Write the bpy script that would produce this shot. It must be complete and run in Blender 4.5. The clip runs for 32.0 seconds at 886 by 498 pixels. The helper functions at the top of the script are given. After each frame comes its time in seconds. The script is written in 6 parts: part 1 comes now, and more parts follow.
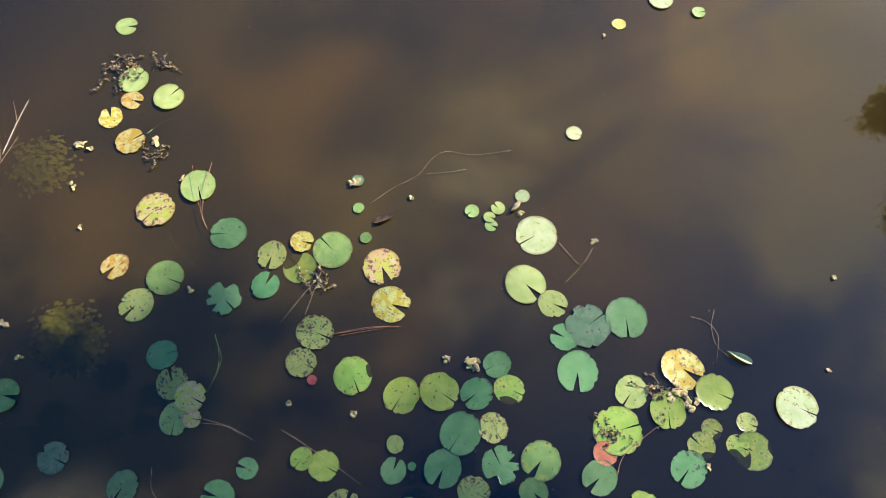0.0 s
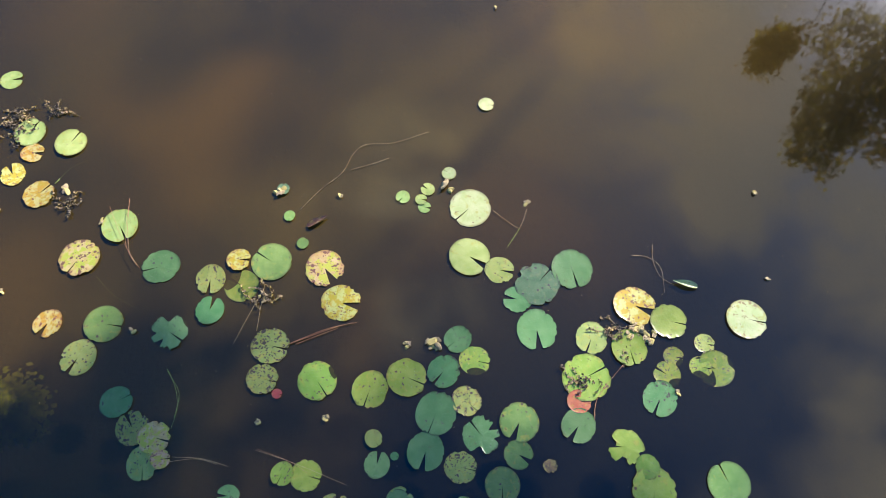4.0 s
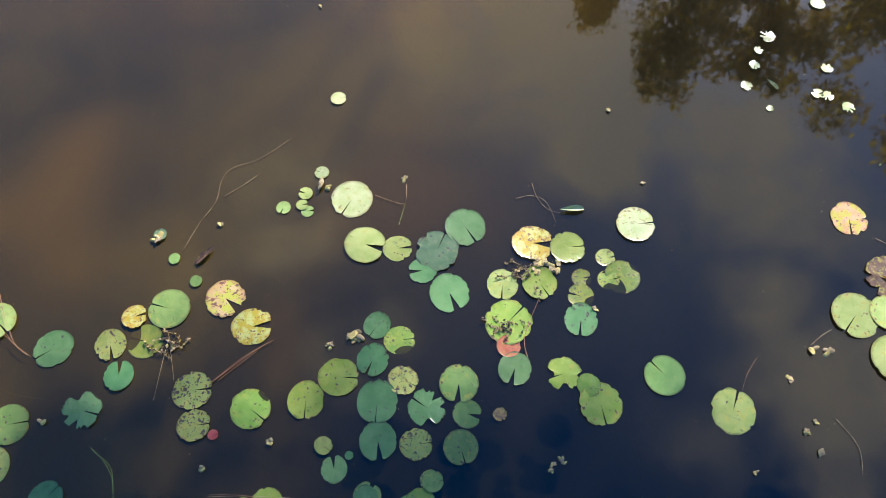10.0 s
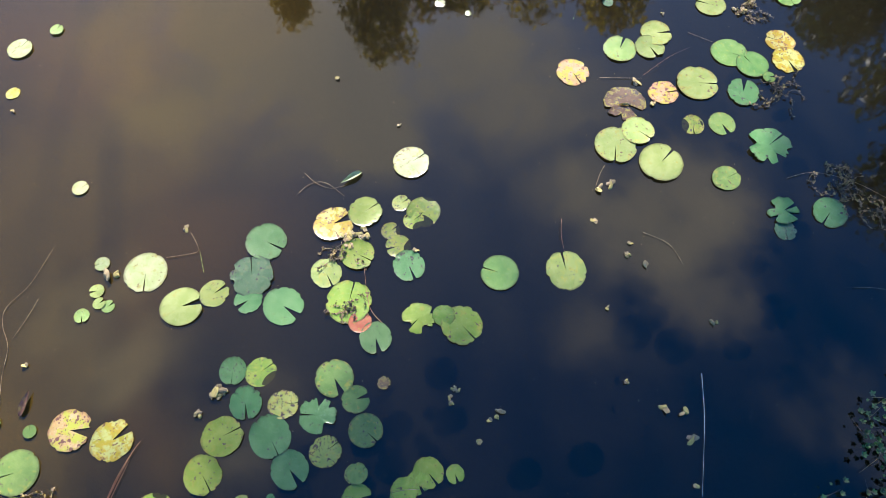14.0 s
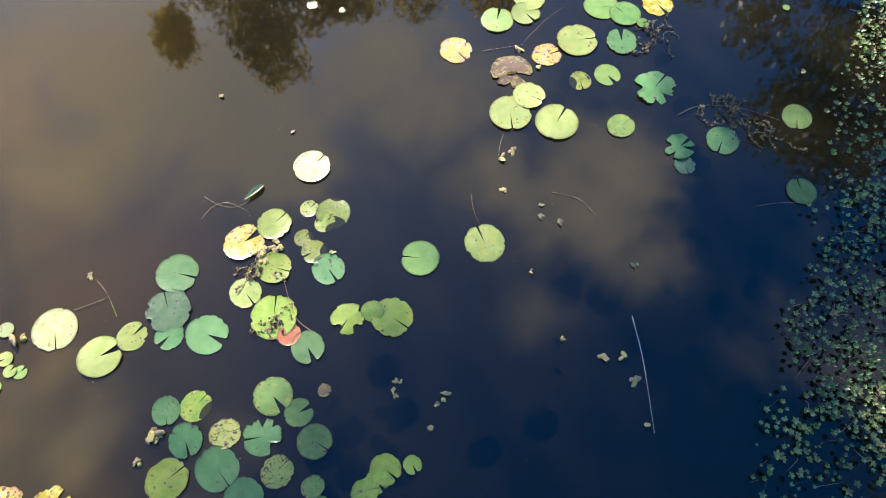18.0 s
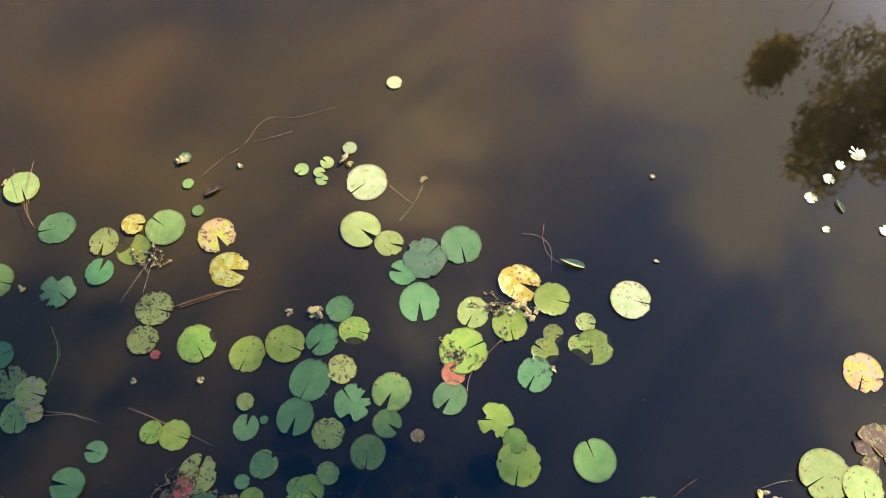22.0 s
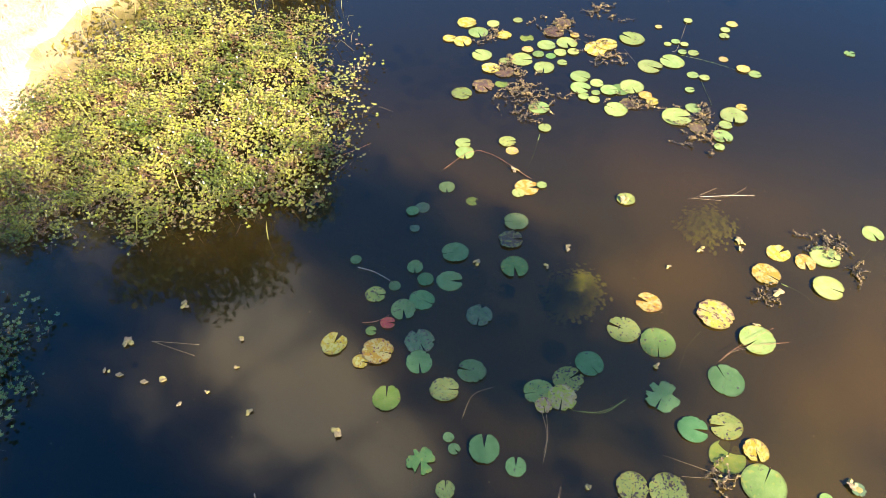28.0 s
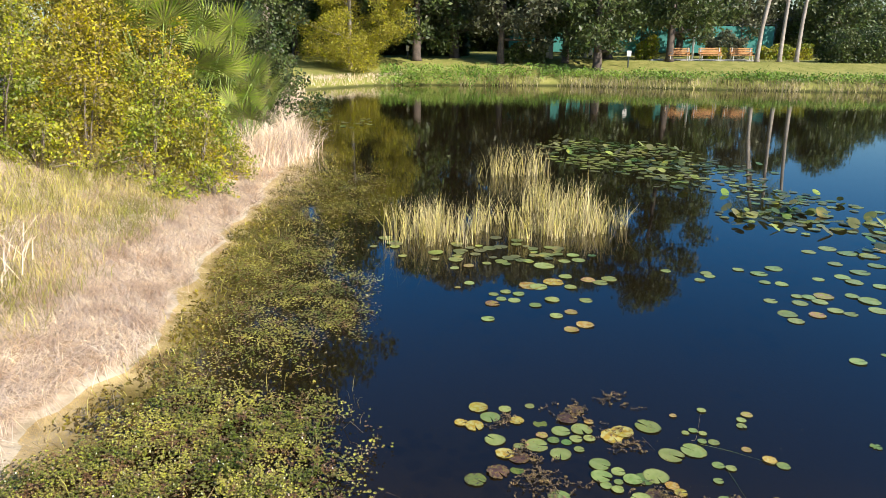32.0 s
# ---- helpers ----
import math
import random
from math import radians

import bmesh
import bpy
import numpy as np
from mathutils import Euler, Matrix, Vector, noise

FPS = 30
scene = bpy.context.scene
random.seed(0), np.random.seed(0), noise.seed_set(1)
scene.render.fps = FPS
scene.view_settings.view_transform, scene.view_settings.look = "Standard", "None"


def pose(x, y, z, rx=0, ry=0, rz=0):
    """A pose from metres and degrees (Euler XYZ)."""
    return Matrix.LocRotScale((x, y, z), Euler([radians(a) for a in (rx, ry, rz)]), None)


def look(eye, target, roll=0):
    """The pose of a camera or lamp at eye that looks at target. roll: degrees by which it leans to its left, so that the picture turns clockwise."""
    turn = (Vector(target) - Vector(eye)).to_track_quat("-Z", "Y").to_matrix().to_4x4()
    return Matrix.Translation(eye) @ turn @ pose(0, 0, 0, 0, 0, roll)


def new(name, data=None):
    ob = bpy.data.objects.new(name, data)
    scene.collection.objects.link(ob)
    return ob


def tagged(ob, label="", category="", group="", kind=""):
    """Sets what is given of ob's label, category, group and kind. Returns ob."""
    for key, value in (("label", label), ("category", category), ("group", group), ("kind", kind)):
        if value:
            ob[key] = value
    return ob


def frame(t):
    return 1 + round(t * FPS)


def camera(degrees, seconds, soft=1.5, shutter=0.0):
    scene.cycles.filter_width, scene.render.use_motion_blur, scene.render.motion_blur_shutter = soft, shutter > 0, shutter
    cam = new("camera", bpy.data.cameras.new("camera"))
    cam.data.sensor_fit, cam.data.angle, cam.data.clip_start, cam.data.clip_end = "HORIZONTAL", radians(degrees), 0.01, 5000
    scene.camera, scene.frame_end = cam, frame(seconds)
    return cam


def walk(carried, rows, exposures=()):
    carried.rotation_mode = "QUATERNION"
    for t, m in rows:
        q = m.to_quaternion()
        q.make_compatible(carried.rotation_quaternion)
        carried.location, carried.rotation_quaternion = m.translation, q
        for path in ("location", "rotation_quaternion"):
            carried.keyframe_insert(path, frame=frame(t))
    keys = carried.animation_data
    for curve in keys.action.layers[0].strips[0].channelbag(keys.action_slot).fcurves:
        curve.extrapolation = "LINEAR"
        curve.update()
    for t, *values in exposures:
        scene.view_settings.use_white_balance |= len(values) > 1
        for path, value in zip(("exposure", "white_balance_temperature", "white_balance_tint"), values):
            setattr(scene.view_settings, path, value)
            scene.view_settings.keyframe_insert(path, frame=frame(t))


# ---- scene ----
# camera and its flight
cam = camera(63.73, 32.0, soft=0.75)
PATH = [
    (0.0, 0.322, 0.472, 3.861, -78.62, -67.31, 0.36),
    (0.5, 0.388, 0.477, 3.888, -77.63, -68.36, -0.57),
    (1.0, 0.405, 0.473, 3.872, -77.08, -68.56, -1.09),
    (1.5, 0.373, 0.467, 3.843, -77.36, -68.09, -0.75),
    (2.0, 0.338, 0.455, 3.811, -77.79, -67.40, -0.53),
    (2.5, 0.314, 0.445, 3.810, -79.44, -67.03, -0.52),
    (3.0, 0.270, 0.437, 3.809, -83.04, -66.68, -0.49),
    (3.5, 0.222, 0.449, 3.806, -87.30, -66.52, -0.10),
    (4.0, 0.154, 0.486, 3.797, -91.78, -66.08, 1.07),
    (4.5, 0.143, 0.449, 3.817, -94.05, -66.34, 0.57),
    (6.5, 0.003, 0.498, 3.751, -102.15, -65.33, 0.84),
    (7.0, -0.014, 0.508, 3.725, -102.84, -65.19, 0.83),
    (7.5, -0.016, 0.490, 3.724, -103.74, -65.22, 0.79),
    (8.0, -0.008, 0.461, 3.729, -103.71, -65.24, 0.62),
    (8.5, -0.022, 0.447, 3.730, -103.94, -65.03, 0.82),
    (9.0, -0.025, 0.433, 3.741, -104.06, -65.10, 0.69),
    (9.5, -0.048, 0.437, 3.737, -105.65, -64.69, 0.43),
    (10.0, -0.065, 0.459, 3.727, -109.55, -64.48, 0.25),
    (10.5, -0.078, 0.466, 3.725, -112.98, -64.46, 0.14),
    (11.0, -0.087, 0.462, 3.733, -116.35, -64.54, 0.23),
    (11.5, -0.095, 0.452, 3.739, -120.45, -64.63, 0.09),
    (12.0, -0.136, 0.447, 3.751, -124.60, -64.60, -0.17),
    (12.5, -0.183, 0.474, 3.760, -129.18, -64.63, 0.02),
    (13.0, -0.214, 0.484, 3.756, -133.59, -64.48, 0.11),
    (13.5, -0.238, 0.469, 3.769, -137.43, -64.59, -0.12),
    (14.0, -0.269, 0.475, 3.761, -140.94, -64.46, -0.30),
    (14.5, -0.292, 0.483, 3.755, -144.84, -64.28, -0.46),
    (15.0, -0.301, 0.468, 3.745, -148.29, -64.39, -0.75),
    (15.5, -0.281, 0.484, 3.741, -152.08, -64.54, -0.27),
    (17.5, -0.375, 0.485, 3.697, -152.76, -64.11, -0.52),
    (18.0, -0.397, 0.480, 3.689, -152.79, -64.05, -0.67),
    (18.5, -0.383, 0.399, 3.691, -153.01, -64.44, -0.35),
    (19.0, -0.287, 0.181, 3.700, -153.01, -64.68, -0.40),
    (19.5, -0.211, -0.011, 3.689, -152.71, -63.96, -0.71),
    (20.0, -0.166, -0.092, 3.679, -148.65, -63.91, -0.56),
    (20.5, -0.150, -0.141, 3.670, -137.06, -63.84, -0.31),
    (21.0, -0.151, -0.173, 3.688, -122.29, -63.76, -0.21),
    (21.5, -0.082, -0.231, 3.713, -106.71, -64.64, -0.08),
    (22.0, -0.042, -0.238, 3.741, -88.80, -65.36, 0.37),
    (22.5, -0.021, -0.244, 3.706, -65.34, -65.51, -0.73),
    (23.0, -0.013, -0.220, 3.680, -42.43, -65.03, -0.02),
    (23.5, 0.067, -0.161, 3.697, -19.62, -65.67, -0.16),
    (24.0, 0.073, -0.159, 3.684, -2.34, -65.78, -0.64),
    (24.5, 0.114, -0.142, 3.696, -0.19, -66.44, -1.27),
    (26.5, 0.153, -0.183, 3.599, 0.06, -58.66, -0.95),
    (27.0, 0.123, -0.161, 3.575, -0.41, -55.04, -0.28),
    (27.5, 0.123, -0.154, 3.577, -0.01, -51.34, -0.57),
    (28.0, 0.135, -0.169, 3.582, 0.51, -47.49, -1.03),
    (28.5, 0.092, -0.153, 3.538, 0.05, -43.50, -0.33),
    (29.0, 0.052, -0.125, 3.546, -0.21, -39.98, -0.07),
    (29.5, 0.043, -0.106, 3.524, -0.13, -36.04, -0.04),
    (30.0, 0.032, -0.091, 3.520, -0.06, -32.17, -0.05),
    (30.5, 0.021, -0.071, 3.495, -0.04, -28.18, 0.15),
    (31.0, 0.012, -0.057, 3.467, -0.08, -24.26, 0.30),
    (31.5, 0.017, -0.033, 3.443, 0.04, -20.32, 0.39),
    (32.0, 0.000, 0.000, 3.390, 0.00, -16.71, 0.50),
]
EXPOSURES = [(0.0, 1.4, 5850, 10), (10.0, 1.4, 5850, 10), (15.0, 1.62, 5950, 10), (20.0, 1.75, 6250, 10), (21.5, 1.5, 6400, 10), (23.0, 1.5, 6600, 10), (24.0, 2.0, 6500, 10), (28.0, 1.9, 6800, 10), (29.0, 1.8, 6700, 10), (30.0, 1.42, 6500, 10), (31.0, 0.95, 6300, 10), (32.0, 0.7, 6250, 10)]
walk(cam, [(t, pose(x, y, z, 90 + tilt, 0, turn) @ pose(0, 0, 0, 0, 0, roll)) for t, x, y, z, turn, tilt, roll in PATH], EXPOSURES)

# ---- world and sun ----
SUN_UP, SUN_YAW = 35.5, -132.0          # elevation; turn to the left from +y
sun_to = Vector((-math.sin(radians(SUN_YAW)) * math.cos(radians(SUN_UP)), math.cos(radians(SUN_YAW)) * math.cos(radians(SUN_UP)), math.sin(radians(SUN_UP))))


class Nodes:
    """Short-hand for building a node tree."""

    def __init__(self, tree):
        self.tree = tree
        tree.nodes.clear()

    def add(self, kind, values=None, **props):
        n = self.tree.nodes.new("ShaderNode" + kind)
        if "operation" in props:
            n.operation = props["operation"]
        if "blend_type" in props:
            n.data_type, n.blend_type = "RGBA", props["blend_type"]
        if "interpolation_type" in props:
            n.interpolation_type = props["interpolation_type"]
        for k, v in (values or {}).items():
            if isinstance(v, bpy.types.NodeSocket):
                self.tree.links.new(v, n.inputs[k])
            else:
                n.inputs[k].default_value = v
        return n

    def math(self, op, a, b=0.0, c=0.0):
        return self.add("Math", {0: a, 1: b, 2: c}, operation=op).outputs[0]

    def mix(self, fac, a, b, mode="MIX"):
        n = self.add("Mix", {0: fac, 6: a, 7: b}, blend_type=mode)
        return n.outputs[2]

    def ramp(self, fac, lo, hi):
        return self.add("MapRange", {0: fac, 1: lo, 2: hi, 3: 0.0, 4: 1.0}, interpolation_type="SMOOTHSTEP").outputs[0]

    def noise(self, where, scale, detail=4.0, rough=0.55, warp=0.0):
        return self.add("TexNoise", {"Vector": where, "Scale": scale, "Detail": detail, "Roughness": rough, "Distortion": warp}).outputs[0]


def col(r, g, b):
    return (r, g, b, 1.0)


world = bpy.data.worlds.new("sky")
scene.world = world
world.use_nodes = True
w = Nodes(world.node_tree)
sky = w.add("TexSky")
sky.sky_type, sky.sun_disc, sky.sun_elevation, sky.sun_rotation = "NISHITA", False, radians(SUN_UP), radians(-SUN_YAW)
sky.air_density, sky.dust_density, sky.ozone_density = 1.0, 0.9, 2.5
way = w.add("TexCoord").outputs["Generated"]
# soft broken cloud, laid out on a flat layer overhead
axes_ = w.add("SeparateXYZ", {0: way})
up = w.math("MAXIMUM", axes_.outputs[2], 0.12)
flat = w.add("CombineXYZ", {0: w.math("DIVIDE", axes_.outputs[0], up), 1: w.math("DIVIDE", axes_.outputs[1], up), 2: 0.37})
billow = w.noise(flat.outputs[0], 3.0, 6.0, 0.58, 0.3)
banks = [(0.50, 0.04, 0.17, 0.8), (0.36, 0.03, 0.14, 0.7), (0.64, 0.02, 0.15, 0.65), (0.46, 0.22, 0.15, 0.5), (0.88, -0.42, 0.26, 1.25), (0.72, -0.50, 0.24, 1.2), (0.55, -0.47, 0.16, 0.9),
         (1.10, -0.50, 0.34, 1.1), (0.42, -0.72, 0.24, 1.1), (0.22, -0.60, 0.13, 0.75), (0.04, -0.63, 0.19, 0.9), (0.03, -0.40, 0.11, 0.4), (-0.08, -0.57, 0.14, 0.75), (-0.26, -0.62, 0.30, 0.42),
         (-0.37, 0.75, 0.19, 0.9), (-0.24, 0.60, 0.17, 0.9), (-0.12, 0.45, 0.15, 0.75), (-0.47, 0.62, 0.15, 0.45)]
mass = None
for cx, cy, r, thick in banks:
    away = w.add("VectorMath", {0: flat.outputs[0], 1: (cx, cy, 0.37)}, operation="DISTANCE").outputs["Value"]
    one = w.math("MULTIPLY", w.ramp(away, r * 1.45, 0.0), thick)
    mass = one if mass is None else w.math("MAXIMUM", mass, one)
heap = w.math("ADD", w.math("MULTIPLY", mass, 0.95), w.math("MULTIPLY", w.math("MULTIPLY", w.math("SUBTRACT", billow, 0.5), 2.6), w.math("ADD", mass, 0.30)))
cover = w.ramp(heap, 0.22, 0.95)
high = w.ramp(axes_.outputs[2], 0.54, 0.70)
cover = w.math("MULTIPLY", cover, high)
blue = w.add("HueSaturation", {0: 0.503, 1: 1.55, 2: 1.0, 4: sky.outputs[0]}).outputs[0]
cloudy = w.mix(w.math("MULTIPLY", cover, 0.9), blue, col(7.6, 6.6, 5.3))
w.add("OutputWorld", {0: w.add("Background", {0: cloudy, 1: 0.10}).outputs[0]})

sun = new("sun", bpy.data.lights.new("sun", "SUN"))
sun.data.energy, sun.data.angle, sun.data.color = 5.0, radians(0.55), (1.0, 0.91, 0.79)
sun.matrix_world = look(sun_to * 60, (0, 0, 0))

# ---- materials ----


def surface(name, build, rough=0.8, bump=0.0, bump_scale=30.0, sheen=0.0, through_light=0.0, spec=0.5):
    """A Principled material; build(n, where) returns the colour socket and, if it likes, a roughness socket."""
    m = bpy.data.materials.new(name)
    m.use_nodes = True
    n = Nodes(m.node_tree)
    where = n.add("TexCoord").outputs["Object"]
    colour, *rest = build(n, where) if callable(build) else (n.add("RGB").outputs[0],)
    b = n.add("BsdfPrincipled", {"Base Color": colour, "Roughness": rest[0] if rest else rough, "Specular IOR Level": spec})
    if bump:
        h = n.noise(where, bump_scale, 4.0, 0.6)
        n.tree.links.new(n.add("Bump", {"Height": h, "Strength": bump, "Distance": 0.02}).outputs[0], b.inputs["Normal"])
    out = b.outputs[0]
    if through_light:
        t = n.add("BsdfTranslucent", {0: colour})
        out = n.add("MixShader", {0: through_light, 1: out, 2: t.outputs[0]}).outputs[0]
    n.add("OutputMaterial", {0: out})
    return m


def two_tone(a, b, scale, lo=0.35, hi=0.65, fine=0.0, per_piece=0.0, third=None, third_at=0.58):
    """Two colours by noise, with a finer grain on top and a change from piece to piece."""

    def build(n, where):
        c = n.mix(n.ramp(n.noise(where, scale), lo, hi), col(*a), col(*b))
        if third:
            c = n.mix(n.ramp(n.noise(where, scale * 3.1, 3.0), third_at, third_at + 0.10), c, col(*third))
        if fine:
            g = n.noise(where, scale * 14, 3.0, 0.7)
            c = n.mix(fine, c, n.mix(n.ramp(g, 0.25, 0.75), col(0, 0, 0), col(*[min(1, 1.8 * v) for v in b])))
        if per_piece:
            r = n.add("NewGeometry").outputs["Random Per Island"]
            c = n.add("HueSaturation", {0: n.math("ADD", 0.5, n.math("MULTIPLY", n.math("SUBTRACT", r, 0.5), 0.05 * per_piece)), 1: n.math("ADD", 0.85, n.math("MULTIPLY", r, 0.3)), 2: n.math("ADD", 1.0 - 0.45 * per_piece, n.math("MULTIPLY", r, 0.9 * per_piece)), 4: c}).outputs[0]
        return (c,)

    return build


def leaf_material(name, a, b, per_piece=0.8, rough=0.5, light=0.3):
    return surface(name, two_tone(a, b, 1.3, 0.35, 0.65, 0.0, per_piece), rough=rough, through_light=light)


def pad_material(name, base, edge, spot, spots, rough=0.27, pale=None, halo=(0.34, 0.30, 0.045)):
    """A floating lily leaf: radial veins, a worn rim, blotches of rot of its own on every leaf."""

    def build(n, where):
        rnd = n.add("ObjectInfo").outputs["Random"]
        s = n.add("SeparateXYZ", {0: where})
        ang = n.math("ARCTAN2", s.outputs[1], s.outputs[0])
        rad = n.math("SQRT", n.math("ADD", n.math("MULTIPLY", s.outputs[0], s.outputs[0]), n.math("MULTIPLY", s.outputs[1], s.outputs[1])))
        shift = n.add("CombineXYZ", {0: n.math("MULTIPLY", rnd, 37.0), 1: n.math("MULTIPLY", rnd, 91.0), 2: 0.0})
        at = n.add("VectorMath", {0: where, 1: shift.outputs[0]}, operation="ADD").outputs[0]
        c = n.mix(n.ramp(n.noise(at, 1.6, 3.0), 0.3, 0.7), col(*base), col(*edge))
        veins = n.math("POWER", n.math("ABSOLUTE", n.math("SINE", n.math("MULTIPLY", ang, 9.0))), 14.0)
        veins = n.math("MULTIPLY", veins, n.ramp(rad, 1.0, 0.15))
        c = n.mix(n.math("MULTIPLY", veins, 0.11), c, col(*[min(1, 1.7 * v) for v in edge]))
        c = n.mix(n.math("MULTIPLY", n.noise(at, 22.0, 3.0, 0.7), 0.28), c, col(*[0.5 * v for v in base]))
        if pale:
            c = n.mix(n.ramp(n.noise(at, 2.0, 4.0, 0.65), 0.46, 0.54), c, col(*pale))
        rim = n.ramp(n.math("ADD", rad, n.math("MULTIPLY", n.noise(at, 7.0), 0.22)), 0.98, 1.10)
        c = n.mix(n.math("MULTIPLY", rim, 0.6), c, col(*[0.6 * v for v in spot]))
        # rot: blotches that eat in from the rim, and round spots of two sizes, more on some leaves than on others
        some = n.math("FRACT", n.math("MULTIPLY", rnd, 7.9))
        blot = n.noise(at, 2.9, 6.0, 0.7)
        bent = n.add("VectorMath", {0: at, 1: n.add("VectorMath", {0: n.add("TexNoise", {"Vector": at, "Scale": 9.0, "Detail": 2.0}).outputs[1], 1: (0.16, 0.16, 0.0)}, operation="MULTIPLY").outputs[0]}, operation="ADD").outputs[0]
        dot = None
        for size, lo, hi in ((4.6, 0.05, 0.36), (10.0, 0.02, 0.38)):
            near = n.add("TexVoronoi", {"Vector": bent, "Scale": size}).outputs["Distance"]
            wide = n.math("ADD", lo, n.math("MULTIPLY", n.ramp(n.noise(at, 1.9 if size < 6 else 3.1, 2.0), 0.63 - 0.34 * spots, 0.76 - 0.22 * spots), hi))
            wide = n.math("MULTIPLY", wide, n.math("ADD", 0.65, n.math("MULTIPLY", some, 0.6)))
            one = n.ramp(n.math("SUBTRACT", wide, near), 0.0, 0.05)
            dot = one if dot is None else n.math("MAXIMUM", dot, one)
        sick = n.math("ADD", blot, n.math("MULTIPLY", n.math("POWER", rad, 3.0), n.math("MULTIPLY", some, 0.12)))
        eaten = n.ramp(sick, 0.71 - 0.12 * spots, 0.73 - 0.12 * spots)
        c = n.mix(n.math("MULTIPLY", n.ramp(sick, 0.61 - 0.12 * spots, 0.70 - 0.12 * spots), 0.65), c, col(*halo))
        rot = n.math("MAXIMUM", eaten, dot)
        c = n.mix(n.math("MULTIPLY", n.ramp(n.noise(at, 40.0, 2.0), 0.66, 0.72), 0.5), c, col(0.55, 0.58, 0.48))
        c = n.mix(rot, c, col(*spot))
        c = n.add("HueSaturation", {0: n.math("ADD", 0.475, n.math("MULTIPLY", rnd, 0.045)), 1: 1.0, 2: n.math("ADD", 0.76, n.math("MULTIPLY", n.math("FRACT", n.math("MULTIPLY", rnd, 17.3)), 0.42)), 4: c}).outputs[0]
        return c, n.math("ADD", rough, n.math("MULTIPLY", rot, 0.35))

    return surface(name, build, bump=0.10, bump_scale=3.2, through_light=0.12)


PAD = {
    "g": pad_material("pad_green", (0.115, 0.21, 0.050), (0.175, 0.27, 0.070), (0.06, 0.045, 0.018), 0.30),
    # blue-green is partly the leaf's own, partly shade put into its colour
    "e": pad_material("pad_blue_green", (0.085, 0.185, 0.058), (0.125, 0.230, 0.082), (0.035, 0.032, 0.020), 0.34, halo=(0.11, 0.17, 0.05)),
    "f": pad_material("pad_fresh", (0.19, 0.29, 0.034), (0.27, 0.35, 0.060), (0.08, 0.05, 0.018), 0.36),
    "l": pad_material("pad_pale_green", (0.24, 0.32, 0.080), (0.33, 0.39, 0.125), (0.12, 0.08, 0.02), 0.30),
    "s": pad_material("pad_spotted", (0.20, 0.26, 0.06), (0.28, 0.32, 0.09), (0.04, 0.026, 0.018), 0.64),
    "y": pad_material("pad_yellow", (0.40, 0.33, 0.03), (0.50, 0.30, 0.035), (0.15, 0.06, 0.02), 0.54, pale=(0.48, 0.44, 0.14), halo=(0.46, 0.26, 0.03)),
    "p": pad_material("pad_peach", (0.40, 0.27, 0.10), (0.52, 0.36, 0.18), (0.12, 0.045, 0.03), 0.58, pale=(0.36, 0.35, 0.05), halo=(0.42, 0.22, 0.08)),
    "b": pad_material("pad_brown", (0.085, 0.05, 0.03), (0.16, 0.10, 0.06), (0.03, 0.018, 0.014), 0.7),
    "r": pad_material("pad_red", (0.36, 0.06, 0.05), (0.45, 0.12, 0.07), (0.10, 0.03, 0.03), 0.5),
    "c": pad_material("pad_cream", (0.40, 0.46, 0.18), (0.52, 0.53, 0.27), (0.20, 0.14, 0.05), 0.4),
    "d": pad_material("pad_sunken", (0.12, 0.20, 0.03), (0.22, 0.26, 0.04), (0.05, 0.04, 0.02), 0.6),
    "k": pad_material("pad_grey", (0.070, 0.135, 0.062), (0.115, 0.175, 0.090), (0.035, 0.028, 0.028), 0.66, halo=(0.16, 0.18, 0.08)),
}


